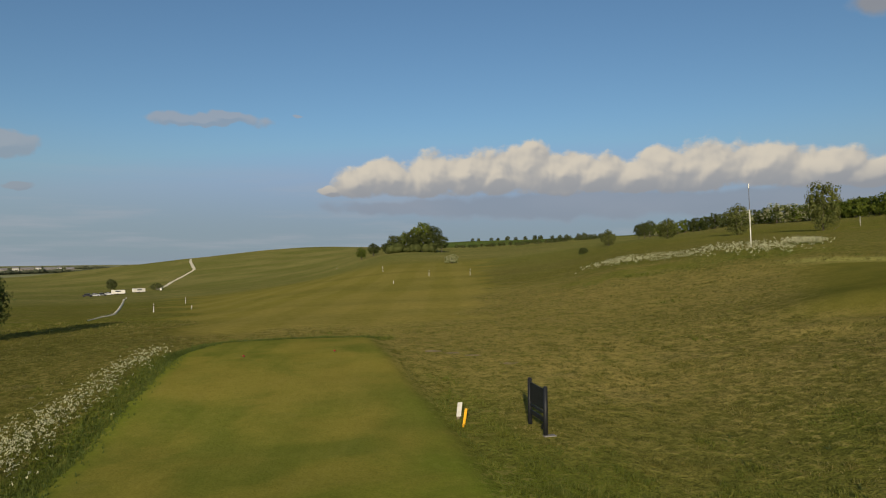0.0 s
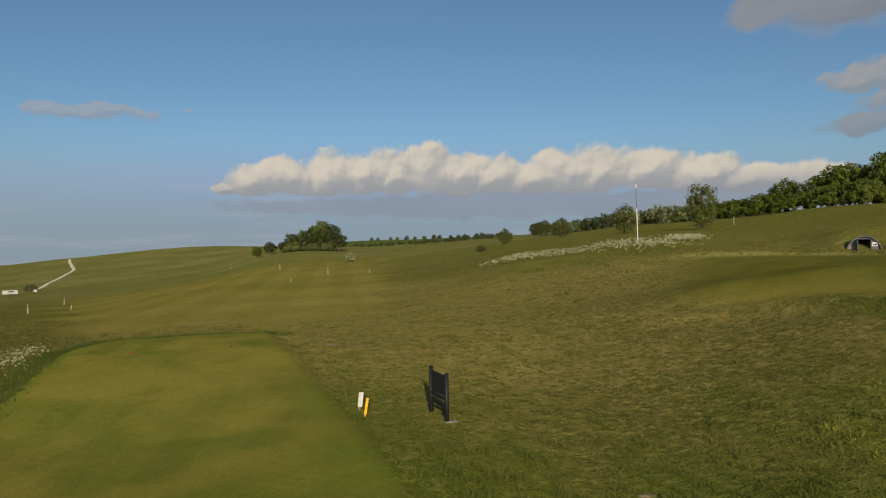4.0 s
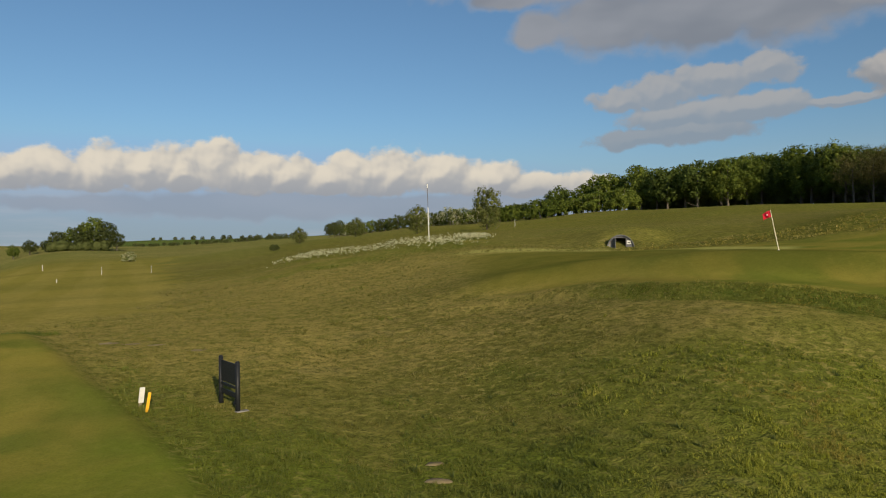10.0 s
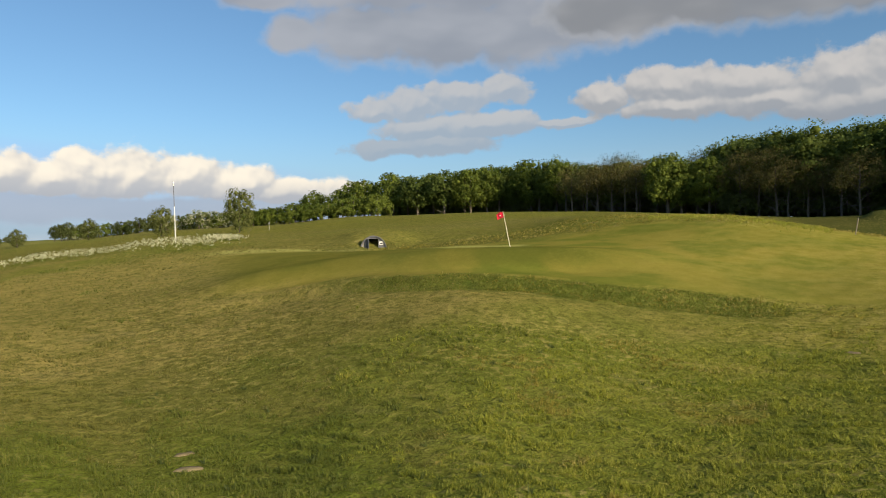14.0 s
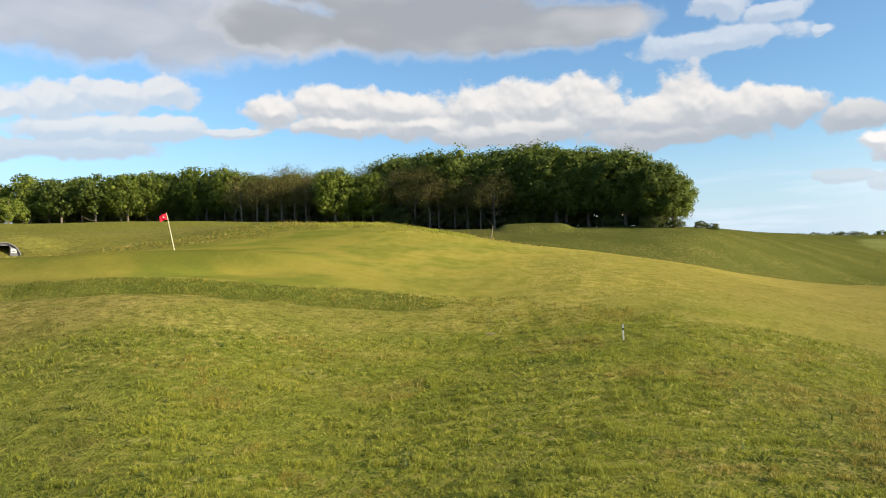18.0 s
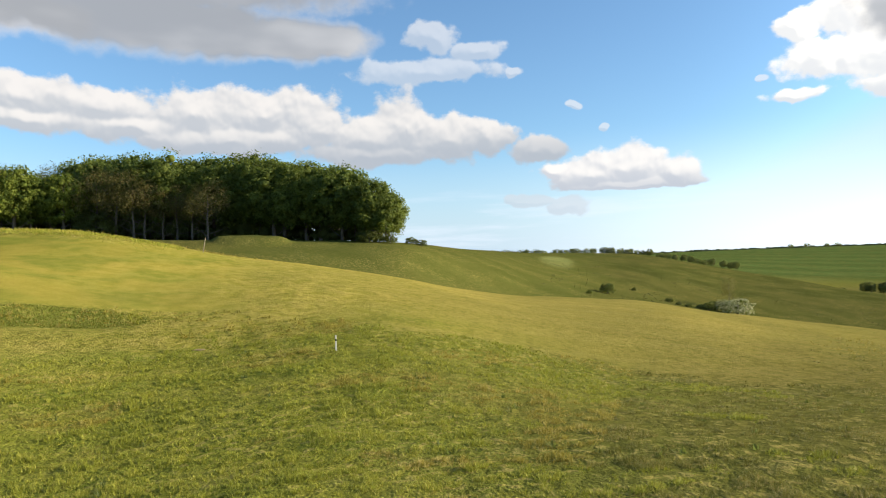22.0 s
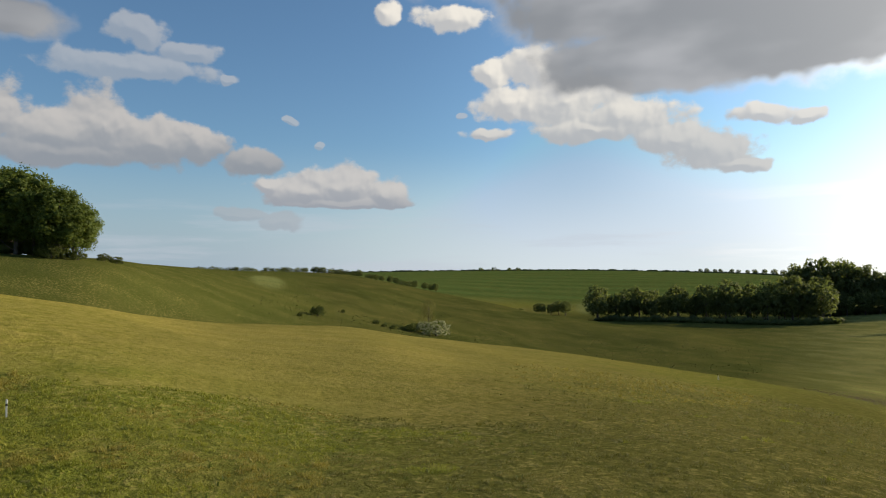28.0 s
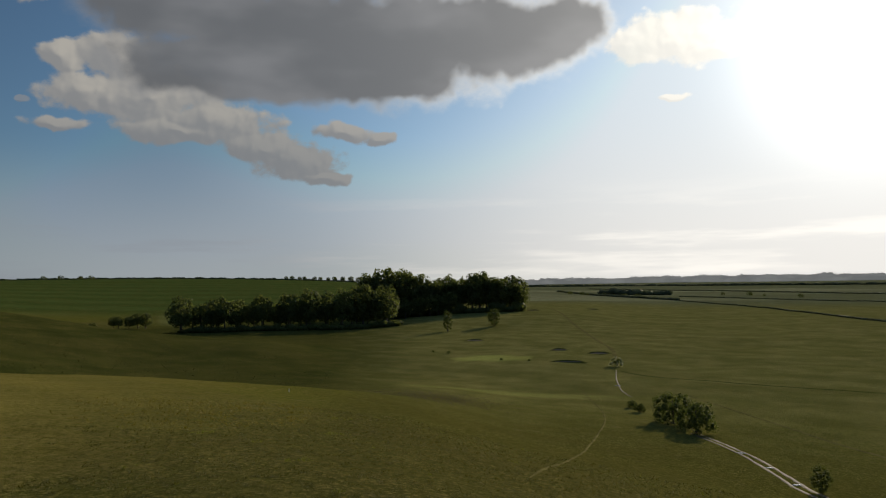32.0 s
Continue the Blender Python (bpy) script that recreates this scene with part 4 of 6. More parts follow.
belt(["fresh", "fresh", "dark", "beech"], 33, 41, 225, 205, 8, 8.0, 12.5, 1.0, "trees of the wood")
belt(["fresh", "fresh", "beech"], 40.5, 55, 198, 175, 13, 12.0, 13.0, 1.0, "trees of the wood", 2, 9)
belt(["budding", "budding", "fresh", "beech"], 55, 68, 170, 150, 12, 12.0, 13.0, 1.0, "trees of the wood", 2, 8)
belt(["budding"], 55.5, 61.5, 160, 153, 6, 12.0, 12.5, 1.0, "trees of the wood")
belt(["fresh"], 62.3, 67.0, 150, 146, 4, 11.5, 11.5, 1.0, "trees of the wood")
belt(["budding"], 68.0, 77.0, 143, 133, 8, 12.5, 9.5, 1.05, "trees of the wood")
belt(["bush"], 88.0, 91.4, 122, 120, 4, 2.4, 1.5, 1.2, "scrub at the end of the clump")
belt(["dark"], 42, 68, 205, 172, 16, 8.0, 9.0, 1.2, "shaded trees inside the wood")
belt(["beech"], 67.5, 80.5, 152, 136, 9, 16.6, 16.6, 1.12, "beeches of the clump", 3, 8, 0.3, 0.05)
belt(["beech"], 80.5, 87.5, 134, 127, 5, 15.8, 14.0, 1.12, "beeches of the clump", 3, 8, 0.3, 0.05)
belt(["beech"], 87.5, 91.2, 126, 122, 3, 13.0, 8.5, 1.05, "beeches of the clump", 2, 6, 0.15)
belt(["dark", "bush", "budding"], 66, 76, 147, 137, 9, 5.0, 4.0, 1.1, "undergrowth of the clump", 1, 5)
belt(["bush"], 92.0, 94, 126, 130, 2, 1.7, 1.1, 1.3, "scrub at the end of the clump")
# hedges and single trees on the slope before it
belt(["bush", "bright_bush", "bush", "bright_bush", "hawthorn"], 16, 31, 230, 210, 26, 4.6, 6.0, 1.0, "hedge across the slope")
plant("sallow", 13.4, 140, 3.4, 1.1)
plant("sallow", 17.9, 135, 4.0, 1.2)
plant("sallow", 22.9, 122, 5.3, 1.0)
plant("sallow", 28.7, 107, 7.4, 0.75)
belt(["dark"], 15.4, 17.0, 195, 195, 3, 4.6, 4.8, 0.8, "dark trees beyond the slope")
plant("bush", 11.4, 120, 1.3)
plant("hawthorn", 0.7, 149, 2.2)
for kind_, az_t, r_t, h_t, w_t in (("fresh", -6.7, 236, 4.3, 1.2), ("dark", -5.7, 234, 4.4, 1.3), ("dark", -4.7, 235, 3.6, 1.2), ("dark", -4.0, 231, 6.3, 1.0), ("fresh", -3.1, 233, 6.9, 1.0), ("dark", -2.4, 229, 7.6, 1.0), ("fresh", -1.7, 231, 10.3, 1.0), ("dark", -0.9, 229, 9.0, 1.0), ("dark", -0.1, 230, 6.0, 1.0)):
    plant(kind_, az_t, r_t, h_t, w_t, "clump on the skyline")
belt(["bush", "bush", "dark"], 1.0, 13.5, 330, 300, 26, 1.7, 2.6, 1.3, "hedge along the field")
belt(["fresh", "dark"], 2.0, 12.0, 700, 620, 14, 5.0, 7.0, 1.0, "trees along the far field")
# the far side of the dip
belt(["bush", "bush", "dark"], 97, 110, 330, 380, 20, 2.6, 4.4, 1.4, "hedge on the far crest", sink=0.25)
belt(["bush", "dark"], 109, 118, 385, 345, 16, 4.0, 4.6, 1.1, "hedge on the far crest")
plant("bush", 108.3, 146, 2.6)
plant("hawthorn", 117.9, 164, 4.0, 1.3)
plant("hawthorn", 117.0, 166, 3.0, 1.3)
plant("bush", 116.0, 166, 2.0, 1.2)
belt(["bush"], 112.8, 116.2, 158, 162, 5, 0.9, 1.5, 1.4, "low scrub beside the hawthorn", even=0.3)
plant("budding", 117.3, 172, 8.0, 0.6)
belt(["dark"], 125.6, 128.4, 450, 445, 5, 7.5, 9.5, 1.15, "trees in the valley")
plant("bush", 124.6, 440, 4.0)
belt(["fresh", "sallow", "fresh", "dark"], 130.4, 147.5, 380, 400, 17, 16, 23, 0.92, "trees of the copse", 2, 12, 0.4, 0.3)
belt(["fresh", "fresh", "dark"], 144.8, 153.0, 462, 470, 11, 31, 27, 0.8, "trees of the copse", 2, 14, 0.4, 0.26)
belt(["dark"], 153.6, 157.8, 470, 475, 7, 27, 22, 0.85, "trees of the copse", 2, 12)
belt(["fresh", "sallow"], 146, 152.5, 440, 455, 7, 15, 14, 1.0, "trees of the copse")
plant("poplar", 151.9, 344, 11.0, 1.0, variants=3)
plant("sallow", 155.7, 367, 10.0, 0.85, variants=3)
plant("hawthorn", 165.9, 206, 3.0)
plant("bush", 170.9, 118, 5.6, 0.95)
plant("bush", 172.7, 110, 5.2, 0.85)
plant("bush", 168.2, 130, 1.8)
plant("bush", 167.6, 136, 1.5)
plant("sallow", 182.0, 77, 3.0, 0.8)
for az_b, r_b, h_b in ((150.9, 246, 0.9), (152.2, 240, 1.2), (156.6, 216, 0.9), (158.9, 213, 0.8), (106.9, 137, 1.0), (110.3, 165, 1.0)):
    plant("bush", az_b, r_b, h_b, 0.9)
plant("dark", -34.1, 47, 4.6)
# hedges, woods and spinneys out on the plain


def hedge(line, height, thick, label, seed, bumps=1.0, leaves=None):
    """A far hedge or belt of trees as one lumpy, leafy bank along a line of (bearing, distance)."""
    rng = np.random.RandomState(seed)
    pts = [Vector((*spot(a, r), 0)) for a, r in line]
    V, Q = [], []
    base = 0
    for a, b in zip(pts[:-1], pts[1:]):
        n = max(2, int((b - a).length / (thick * 0.8)))
        d = (b - a).normalized()
        for k in range(n):
            p = a.lerp(b, (k + rng.uniform(-0.3, 0.3)) / n)
            h = height * rng.uniform(1 - 0.35 * bumps, 1 + 0.35 * bumps)
            w = thick * rng.uniform(0.8, 1.4)
            z = ground_z(p.x, p.y)
            m = 90
            u = rng.normal(size=(m, 3))
            u /= np.linalg.norm(u, axis=1)[:, None]
            c = np.array([p.x, p.y, z + h * 0.42]) + u * np.array([w, w, h * 0.58]) * rng.uniform(0.6, 1.0, (m, 1))
            s = 0.16 * min(h, w * 1.5) * rng.uniform(0.7, 1.4, (m, 1))
            t1 = np.cross(u, rng.normal(size=(m, 3)))
            t1 /= np.linalg.norm(t1, axis=1)[:, None]
            t2 = np.cross(u, t1)
            V.append(np.stack([c - t1 * s, c - t2 * s, c + t1 * s, c + t2 * s], 1).reshape(-1, 3))
            Q.append(np.arange(m * 4).reshape(m, 4) + base)
            base += m * 4
            ring = []
            for e_ in (-1.0, 0.0, 0.9):
                for q in range(6):
                    ang = q * math.pi / 3 + e_
                    ring.append((p.x + w * 0.8 * math.cos(e_) * math.cos(ang), p.y + w * 0.8 * math.cos(e_) * math.sin(ang), z + h * (0.42 + 0.45 * math.sin(e_))))
            V.append(np.array(ring))
            fs = [(r * 6 + q, r * 6 + (q + 1) % 6, r * 6 + 6 + (q + 1) % 6, r * 6 + 6 + q) for r in range(2) for q in range(6)] + [(12, 13, 14, 15), (12, 15, 16, 17)]
            Q.append(np.array(fs) + base)
            base += 18
    return tagged(new("hedge", mesh_from("hedge", np.concatenate(V), np.concatenate(Q), leaves or LEAF_FAR_HAZE)), label, "hedge", "hedges")


hedge([(160.5, 1500), (163.4, 1150), (166.5, 980), (169.9, 850)], 2.6, 3.0, "dark hedge along a lane across the plain", 1)
hedge([(169.9, 850), (176, 640), (184, 446), (190, 400)], 1.0, 1.2, "low dark hedge along a lane across the plain", 3)
hedge([(164.0, 1250), (166.5, 1180), (169.5, 1150)], 9, 9, "thick belt of scrub and trees on the plain", 2)
hedge([(163, 1800), (172, 1500), (182, 1150), (190, 1050)], 2.0, 3, "far hedge between pale fields", 4)
hedge([(170, 1050), (178, 860), (188, 740)], 1.2, 1.5, "thin hedge between pale fields", 5)
hedge([(158, 2300), (168, 2200), (178, 2100), (190, 2000)], 6, 9, "distant hedge with trees on the plain", 16)
belt(["bush"], 161.2, 168.5, 1250, 900, 9, 6, 5, 1.0, "single trees along the lane", jitter=0.45, even=0.3)
belt(["bush"], 171.0, 180.0, 1200, 900, 4, 6, 5, 1.0, "single trees between the fields", jitter=0.45, even=0.3)
# these two glow a hazy grey instead of taking the sun
wood = hedge([(157, 3050), (163, 2900), (169, 2950), (176, 2800), (190, 2800)], 17, 26, "woodland far out on the plain, glowing grey for haze", 6, 0.8, HAZE_GLOW)
ridge = hedge([(156.5, 4000), (162, 3900), (166, 3800), (172, 3900), (180, 3800), (190, 3850)], 24, 40, "wooded ridge on the horizon, glowing grey for haze", 7, 0.7, HAZE_GLOW)
wood.name = "backdrop"
tagged(wood, "woodland far out on the plain, glowing grey for haze", "backdrop", "", "structure")
ridge.name = "backdrop"
tagged(ridge, "wooded ridge on the horizon, glowing grey for haze", "backdrop", "", "structure")
hedge([(-33.5, 1500), (-30, 1600), (-25.5, 1700)], 8, 9, "dark belt of trees before the far town", 13)
hedge([(-33.5, 2300), (-24, 2500)], 9, 14, "dark belt of trees behind the far town", 14)
hedge([(107, 1500), (120, 1500), (134, 1500), (146, 1500)], 3.6, 4.5, "thin dark hedge along the field's skyline", 8)
# dark leafy banks added behind the front trunks for the wood's shaded inside
hedge([(66.5, 156), (71, 150), (76, 144.5), (80.2, 139.5)], 4.6, 3.2, "dark leafy fill for the shaded inside of the beech clump", 9, 1.0, LEAF_DARK)
hedge([(79.8, 140), (80.9, 138.4), (84, 135), (86.6, 131), (88.5, 128), (90.5, 126)], 3.0, 2.4, "dark leafy fill for the shaded inside at the clump's end", 15, 1.0, LEAF_DARK)
hedge([(40.5, 203), (48, 192), (55, 180), (61, 168), (67, 157)], 4.5, 3.0, "dark leafy fill for the shaded inside of the wood", 10, 1.0, LEAF_DARK)
hedge([(131, 378), (138, 376), (148, 392)], 3.0, 3.5, "dark undergrowth below the copse", 11, 1.0, LEAF_VALLEY_HAZE)
hedge([(144.8, 455), (150, 458), (153, 462), (158, 468)], 5.5, 5, "dark undergrowth below the tall trees of the copse", 17, 1.0, LEAF_VALLEY_HAZE)
hedge([(-4.2, 229), (-0.4, 229)], 3.0, 2.5, "dark scrub below the skyline clump", 12, 1.0, LEAF_DARK)
belt(["bush"], 121, 125, 1480, 1480, 4, 9, 9, 1.0, "trees on the skyline")
belt(["dark"], 138, 145, 1560, 1560, 12, 9, 13, 1.3, "trees on the skyline")

# ---- things on the course ----
def box(bm, size, m, bevel=0.0):
    r = bmesh.ops.create_cube(bm, size=1.0, matrix=m @ Matrix.Diagonal((*size, 1)))
    if bevel:
        edges = list({e for v in r["verts"] for e in v.link_edges})
        bmesh.ops.bevel(bm, geom=edges, offset=bevel, segments=2, affect="EDGES", profile=0.7)
    return bm


def rod(bm, r0, r1, length, m, sides=12):
    """An upright rod from the origin of m."""
    bmesh.ops.create_cone(bm, cap_ends=True, segments=sides, radius1=r0, radius2=r1, depth=length, matrix=m @ pose(0, 0, length / 2))
    return bm


def from_bm(name, bm, material, parent, label="", smooth=False):
    me = bpy.data.meshes.new(name)
    if smooth:
        for f in bm.faces:
            f.smooth = True
    bm.to_mesh(me)
    bm.free()
    me.materials.append(material)
    return part(name, me, parent, label)


def stand(name, az, r, label, category, group="", turn=0.0, lean=(0.0, 0.0), sink=0.0):
    """An empty on the ground that carries a thing's parts."""
    x, y = spot(az, r)
    e = new(name)
    e.empty_display_size = 0.1
    e.matrix_basis = pose(x, y, ground_z(x, y) - sink, lean[0], lean[1], turn)
    return tagged(e, label, category, group)


BLACK_STAIN = plain("black_stained_timber", (0.012, 0.013, 0.014), 0.55, 0, 0.4, 14)
CONCRETE = plain("concrete", (0.2, 0.185, 0.16), 0.9, 0, 0.25, 4)
GREY_METAL = plain("weathered_sheet", (0.1, 0.1, 0.1), 0.75, 0.0, 0.35, 3)
DARK_INSIDE = plain("dark_lining", (0.012, 0.012, 0.012), 0.9)
WHITE_PAINT = plain("white_paint", (0.6, 0.58, 0.52), 0.5, 0, 0.12, 6)
YELLOW_PAINT = plain("yellow_paint", (0.75, 0.38, 0.015), 0.45, 0, 0.12, 6)
CREAM_PAINT = plain("cream_paint", (0.62, 0.56, 0.36), 0.5, 0, 0.12, 6)
RED_PAINT = plain("red_paint", (0.3, 0.025, 0.012), 0.45, 0, 0.15, 8)
RED_CLOTH = plain("red_cloth", (0.72, 0.02, 0.05), 0.8, 0, 0.15, 10)
WORN_WOOD = plain("worn_wood", (0.25, 0.2, 0.14), 0.85, 0, 0.3, 10)
CHALK = plain("chalk_rubble", (0.7, 0.63, 0.46), 0.95, 0, 0.3, 0.8, 0.6, False, 0.0)
BARE_SOIL = plain("bare_soil", (0.2, 0.15, 0.075), 0.95, 0, 0.3, 3, 0.6, False)
MUD = plain("pale_mud", (0.13, 0.105, 0.07), 0.8, 0, 0.5, 0.7, 0.6, False, 0.2)
SAND = plain("bunker_sand", (0.3, 0.23, 0.14), 1.0, 0, 0.15, 2, 0.4, False, 0.0)
GLASS = plain("dark_glass", (0.02, 0.022, 0.025), 0.08, 0, 0.1)
TYRE = plain("tyre_rubber", (0.02, 0.02, 0.02), 0.9)


def signboard():
    """A tee sign seen from behind: two stout posts, a panel, two rails and a short brace."""
    ax, ay = 2.41, 19.72
    bx, by = 2.67, 18.5
    e = new("tee_signboard")
    e.matrix_basis = pose(bx, by, ground_z(bx, by))
    tagged(e, "black stained timber tee signboard on two posts, seen from behind", "signboard")
    d = Vector((ax - bx, ay - by, ground_z(ax, ay) - ground_z(bx, by)))
    turn = math.degrees(math.atan2(d.y, d.x))
    for k, at in enumerate((Vector((0, 0, 0)), d)):
        bm = bmesh.new()
        rod(bm, 0.062, 0.06, 1.5, Matrix.Translation(at) @ pose(0, 0, -0.22), 14)
        rod(bm, 0.06, 0.035, 0.03, Matrix.Translation(at) @ pose(0, 0, 1.28), 14)
        from_bm("post", bm, BLACK_STAIN, e, "", True)
    mid_, w = d * 0.5, d.length
    for name, z, h, t in (("panel", 0.93, 0.56, 0.03), ("rail", 0.58, 0.07, 0.045), ("rail", 0.38, 0.13, 0.03)):
        box(bm := bmesh.new(), (w - 0.1, t, h), Matrix.Translation(mid_ + Vector((0, 0, z))) @ pose(0, 0, 0, 0, 0, turn), 0.006)
        from_bm(name, bm, BLACK_STAIN, e)
    box(bm := bmesh.new(), (0.34, 0.03, 0.06), Matrix.Translation(d * 0.14 + Vector((0, 0, 0.26))) @ pose(0, 0, 0, 0, 0, turn) @ pose(0, 0, 0, 0, 52), 0.006)
    from_bm("brace", bm, BLACK_STAIN, e)
    box(bm := bmesh.new(), (0.34, 0.2, 0.1), pose(0.1, 0, -0.03, 0, 0, 12), 0.02)
    from_bm("footing", bm, CONCRETE, e, "pale concrete footing")


signboard()

e = stand("yellow_marker_post", 1.51, 19.7, "short leaning post painted bright yellow beside the tee", "post", "", 0, (4, 9))
from_bm("post", box(bmesh.new(), (0.075, 0.06, 0.64), pose(0, 0, 0.22), 0.008), YELLOW_PAINT, e)
e = stand("tee_plate", 1.1, 20.4, "small weathered white plate on a dark stub", "sign", "", 20, (6, 4))
from_bm("plate", box(bmesh.new(), (0.14, 0.025, 0.42), pose(0, 0, 0.32), 0.006), WHITE_PAINT, e)
from_bm("stub", box(bmesh.new(), (0.08, 0.04, 0.36), pose(0, 0.03, 0.1), 0.006), WORN_WOOD, e)

for az, r in ((-16.07, 29.3), (-8.94, 29.2)):
    e = stand("tee_marker", az, r, "small red tee marker on the mown tee", "tee marker", "tee markers")
    bm = bmesh.new()
    bmesh.ops.create_icosphere(bm, subdivisions=2, radius=0.045, matrix=pose(0, 0, 0.055) @ Matrix.Diagonal((1.1, 0.9, 0.85, 1)))
    from_bm("ball", bm, RED_PAINT, e, "", True)
    from_bm("spike", rod(bmesh.new(), 0.008, 0.012, 0.12, pose(0, 0, -0.08), 6), GREY_METAL, e)


def pin():
    e = stand("golf_flag", 50.97, 38.6, "cream flagstick with a red flag on the green", "flagstick", "", 0, (0, 0))
    e.matrix_basis = e.matrix_basis @ Matrix.Rotation(radians(-10), 4, Vector((math.sin(radians(51)), math.cos(radians(51)), 0)))
    from_bm("flagstick", rod(bmesh.new(), 0.022, 0.016, 2.15, pose(0, 0, -0.1)), CREAM_PAINT, e)
    # the cloth hangs rippling to one side
    bm = bmesh.new()
    left = Vector((-math.cos(radians(51)), math.sin(radians(51)), 0))
    grid = [[bm.verts.new(left * (0.02 + 0.38 * u / 8) + Vector((math.sin(radians(51)), math.cos(radians(51)), 0)) * 0.05 * math.sin(u * 1.1 + v * 0.5) + Vector((0, 0, 2.03 - 0.33 * v / 5 - 0.1 * (u / 8) ** 2))) for v in range(6)] for u in range(9)]
    for u in range(8):
        for v in range(5):
            bm.faces.new((grid[u][v], grid[u][v + 1], grid[u + 1][v + 1], grid[u + 1][v]))
    bmesh.ops.solidify(bm, geom=bm.faces[:], thickness=0.006)
    flag = from_bm("flag", bm, RED_CLOTH, e, "red cloth flag", True)
    from_bm("badge", box(bmesh.new(), (0.07, 0.02, 0.05), Matrix.Translation(left * 0.22 + Vector((-0.02, -0.04, 1.84))) @ pose(0, 0, 0, 0, 0, -51)), WHITE_PAINT, flag, "pale plain mark")
    from_bm("cup", rod(bmesh.new(), 0.055, 0.055, 0.1, pose(0, 0, -0.09)), WHITE_PAINT, e)


pin()


def tunnel():
    """An arched shelter let into the bank: sheet-metal vault, pale end walls and a dark doorway."""
    az, r = 39.43, 60.5
    e = stand("arched_shelter", az, r, "low arched shelter with a dark doorway sunk in a grassy bank", "shelter", "", -az, (0, 0), 0.55)
    w, h, depth = 1.12, 1.55, 3.6

    def arch(k, grow=0.0):
        a = math.pi * k / 14
        return (-(w + grow) * math.cos(a), (h + grow) * math.sin(a) ** 0.8)

    bm = bmesh.new()
    rows = [[bm.verts.new((x, y, z)) for x, z in (arch(k, g) for k in range(15))] for y, g in ((-0.12, 0.0), (-0.12, 0.09), (depth, 0.09), (depth, 0.0))]
    for a, b in zip(rows, rows[1:] + rows[:1]):
        for k in range(14):
            bm.faces.new((a[k], a[k + 1], b[k + 1], b[k]))
    bmesh.ops.recalc_face_normals(bm, faces=bm.faces)
    from_bm("vault", bm, GREY_METAL, e, "curved sheet-metal vault", True)

    def cheek(x0, x1):
        b2 = bmesh.new()
        n = 7
        for y in (0.0, 0.12):
            lo = [b2.verts.new((x0 + (x1 - x0) * i / n, y, 0)) for i in range(n + 1)]
            hi = [b2.verts.new((x0 + (x1 - x0) * i / n, y, h * max(0.02, 1 - min(1, abs(x0 + (x1 - x0) * i / n) / w) ** 2.2) ** 0.45)) for i in range(n + 1)]
            for i in range(n):
                b2.faces.new((lo[i], lo[i + 1], hi[i + 1], hi[i]))
        return b2

    from_bm("end_wall", cheek(-w, -0.5), CONCRETE, e, "pale end wall")
    from_bm("end_wall", cheek(0.42, w), GREY_METAL, e, "grey end wall")
    from_bm("lintel", box(bmesh.new(), (0.98, 0.12, 0.12), pose(-0.04, 0.06, 1.42), 0.01), GREY_METAL, e)
    from_bm("door_leaf", box(bmesh.new(), (0.04, 0.62, 1.34), pose(-0.5, -0.28, 0.67, 0, 0, 18), 0.008), GREY_METAL, e, "grey door standing open")
    from_bm("back_wall", box(bmesh.new(), (2 * w, 0.1, h), pose(0, depth - 0.05, h / 2)), DARK_INSIDE, e)
    notice = from_bm("notice", box(bmesh.new(), (0.36, 0.02, 0.3), pose(0.68, -0.02, 0.98), 0.004), WHITE_PAINT, e, "white notice")
    from_bm("bar", box(bmesh.new(), (0.24, 0.012, 0.08), pose(0.68, -0.036, 0.94)), DARK_INSIDE, notice)


tunnel()

# tall marker pole on the slope: stout white foot, thin dark head, pale finial
e = stand("marker_pole", 23.9, 68.0, "tall white marker pole with a thin dark top", "pole", "", 0, (0, -1.5))
from_bm("shaft", rod(bmesh.new(), 0.05, 0.042, 3.7, pose(0, 0, -0.3)), WHITE_PAINT, e)
from_bm("mast", rod(bmesh.new(), 0.032, 0.028, 2.0, pose(0, 0, 3.38), 8), GREY_METAL, e, "thin dark mast")
from_bm("finial", rod(bmesh.new(), 0.06, 0.045, 0.4, pose(0, 0, 5.3), 10), WHITE_PAINT, e)


def course_post(az, r, h, lean=(0, 0), kind="white_post", material=None, band=True, label="slim white distance post standing in the grass"):
    e = stand(kind, az, r, label, "post", "white posts" if kind == "white_post" else "", 0, lean)
    bm = bmesh.new()
    rod(bm, 0.032, 0.028, h + 0.15, pose(0, 0, -0.15), 10)
    rod(bm, 0.028, 0.01, 0.05, pose(0, 0, h), 10)
    from_bm("shaft", bm, material or WHITE_PAINT, e)
    if band:
        from_bm("band", rod(bmesh.new(), 0.035, 0.035, 0.12, pose(0, 0, h * 0.72), 10), BLACK_STAIN, e, "dark painted band")


for az, r, h in ((-22.62, 81.8, 0.9), (-20.36, 107.5, 0.9), (-8.7, 228.0, 1.4), (-4.96, 130.0, 1.0), (-1.17, 106.5, 1.0), (2.21, 103.0, 0.9), (30.99, 123.0, 1.4)):
    course_post(az, r, h, (plant_rng.uniform(-3, 3), plant_rng.uniform(-3, 3)), band=r < 110)
course_post(-19.95, 84.2, 0.5, (0, 12), "short_post", None, False, "short leaning white post near the fairway")
course_post(-4.11, 93.6, 0.4, (0, 0), "short_post", None, False, "short white post near the fairway")
e = stand("yardage_stake", 88.12, 21.6, "short white stake with a dark band in rough grass", "stake", "", 0, (0, 3))
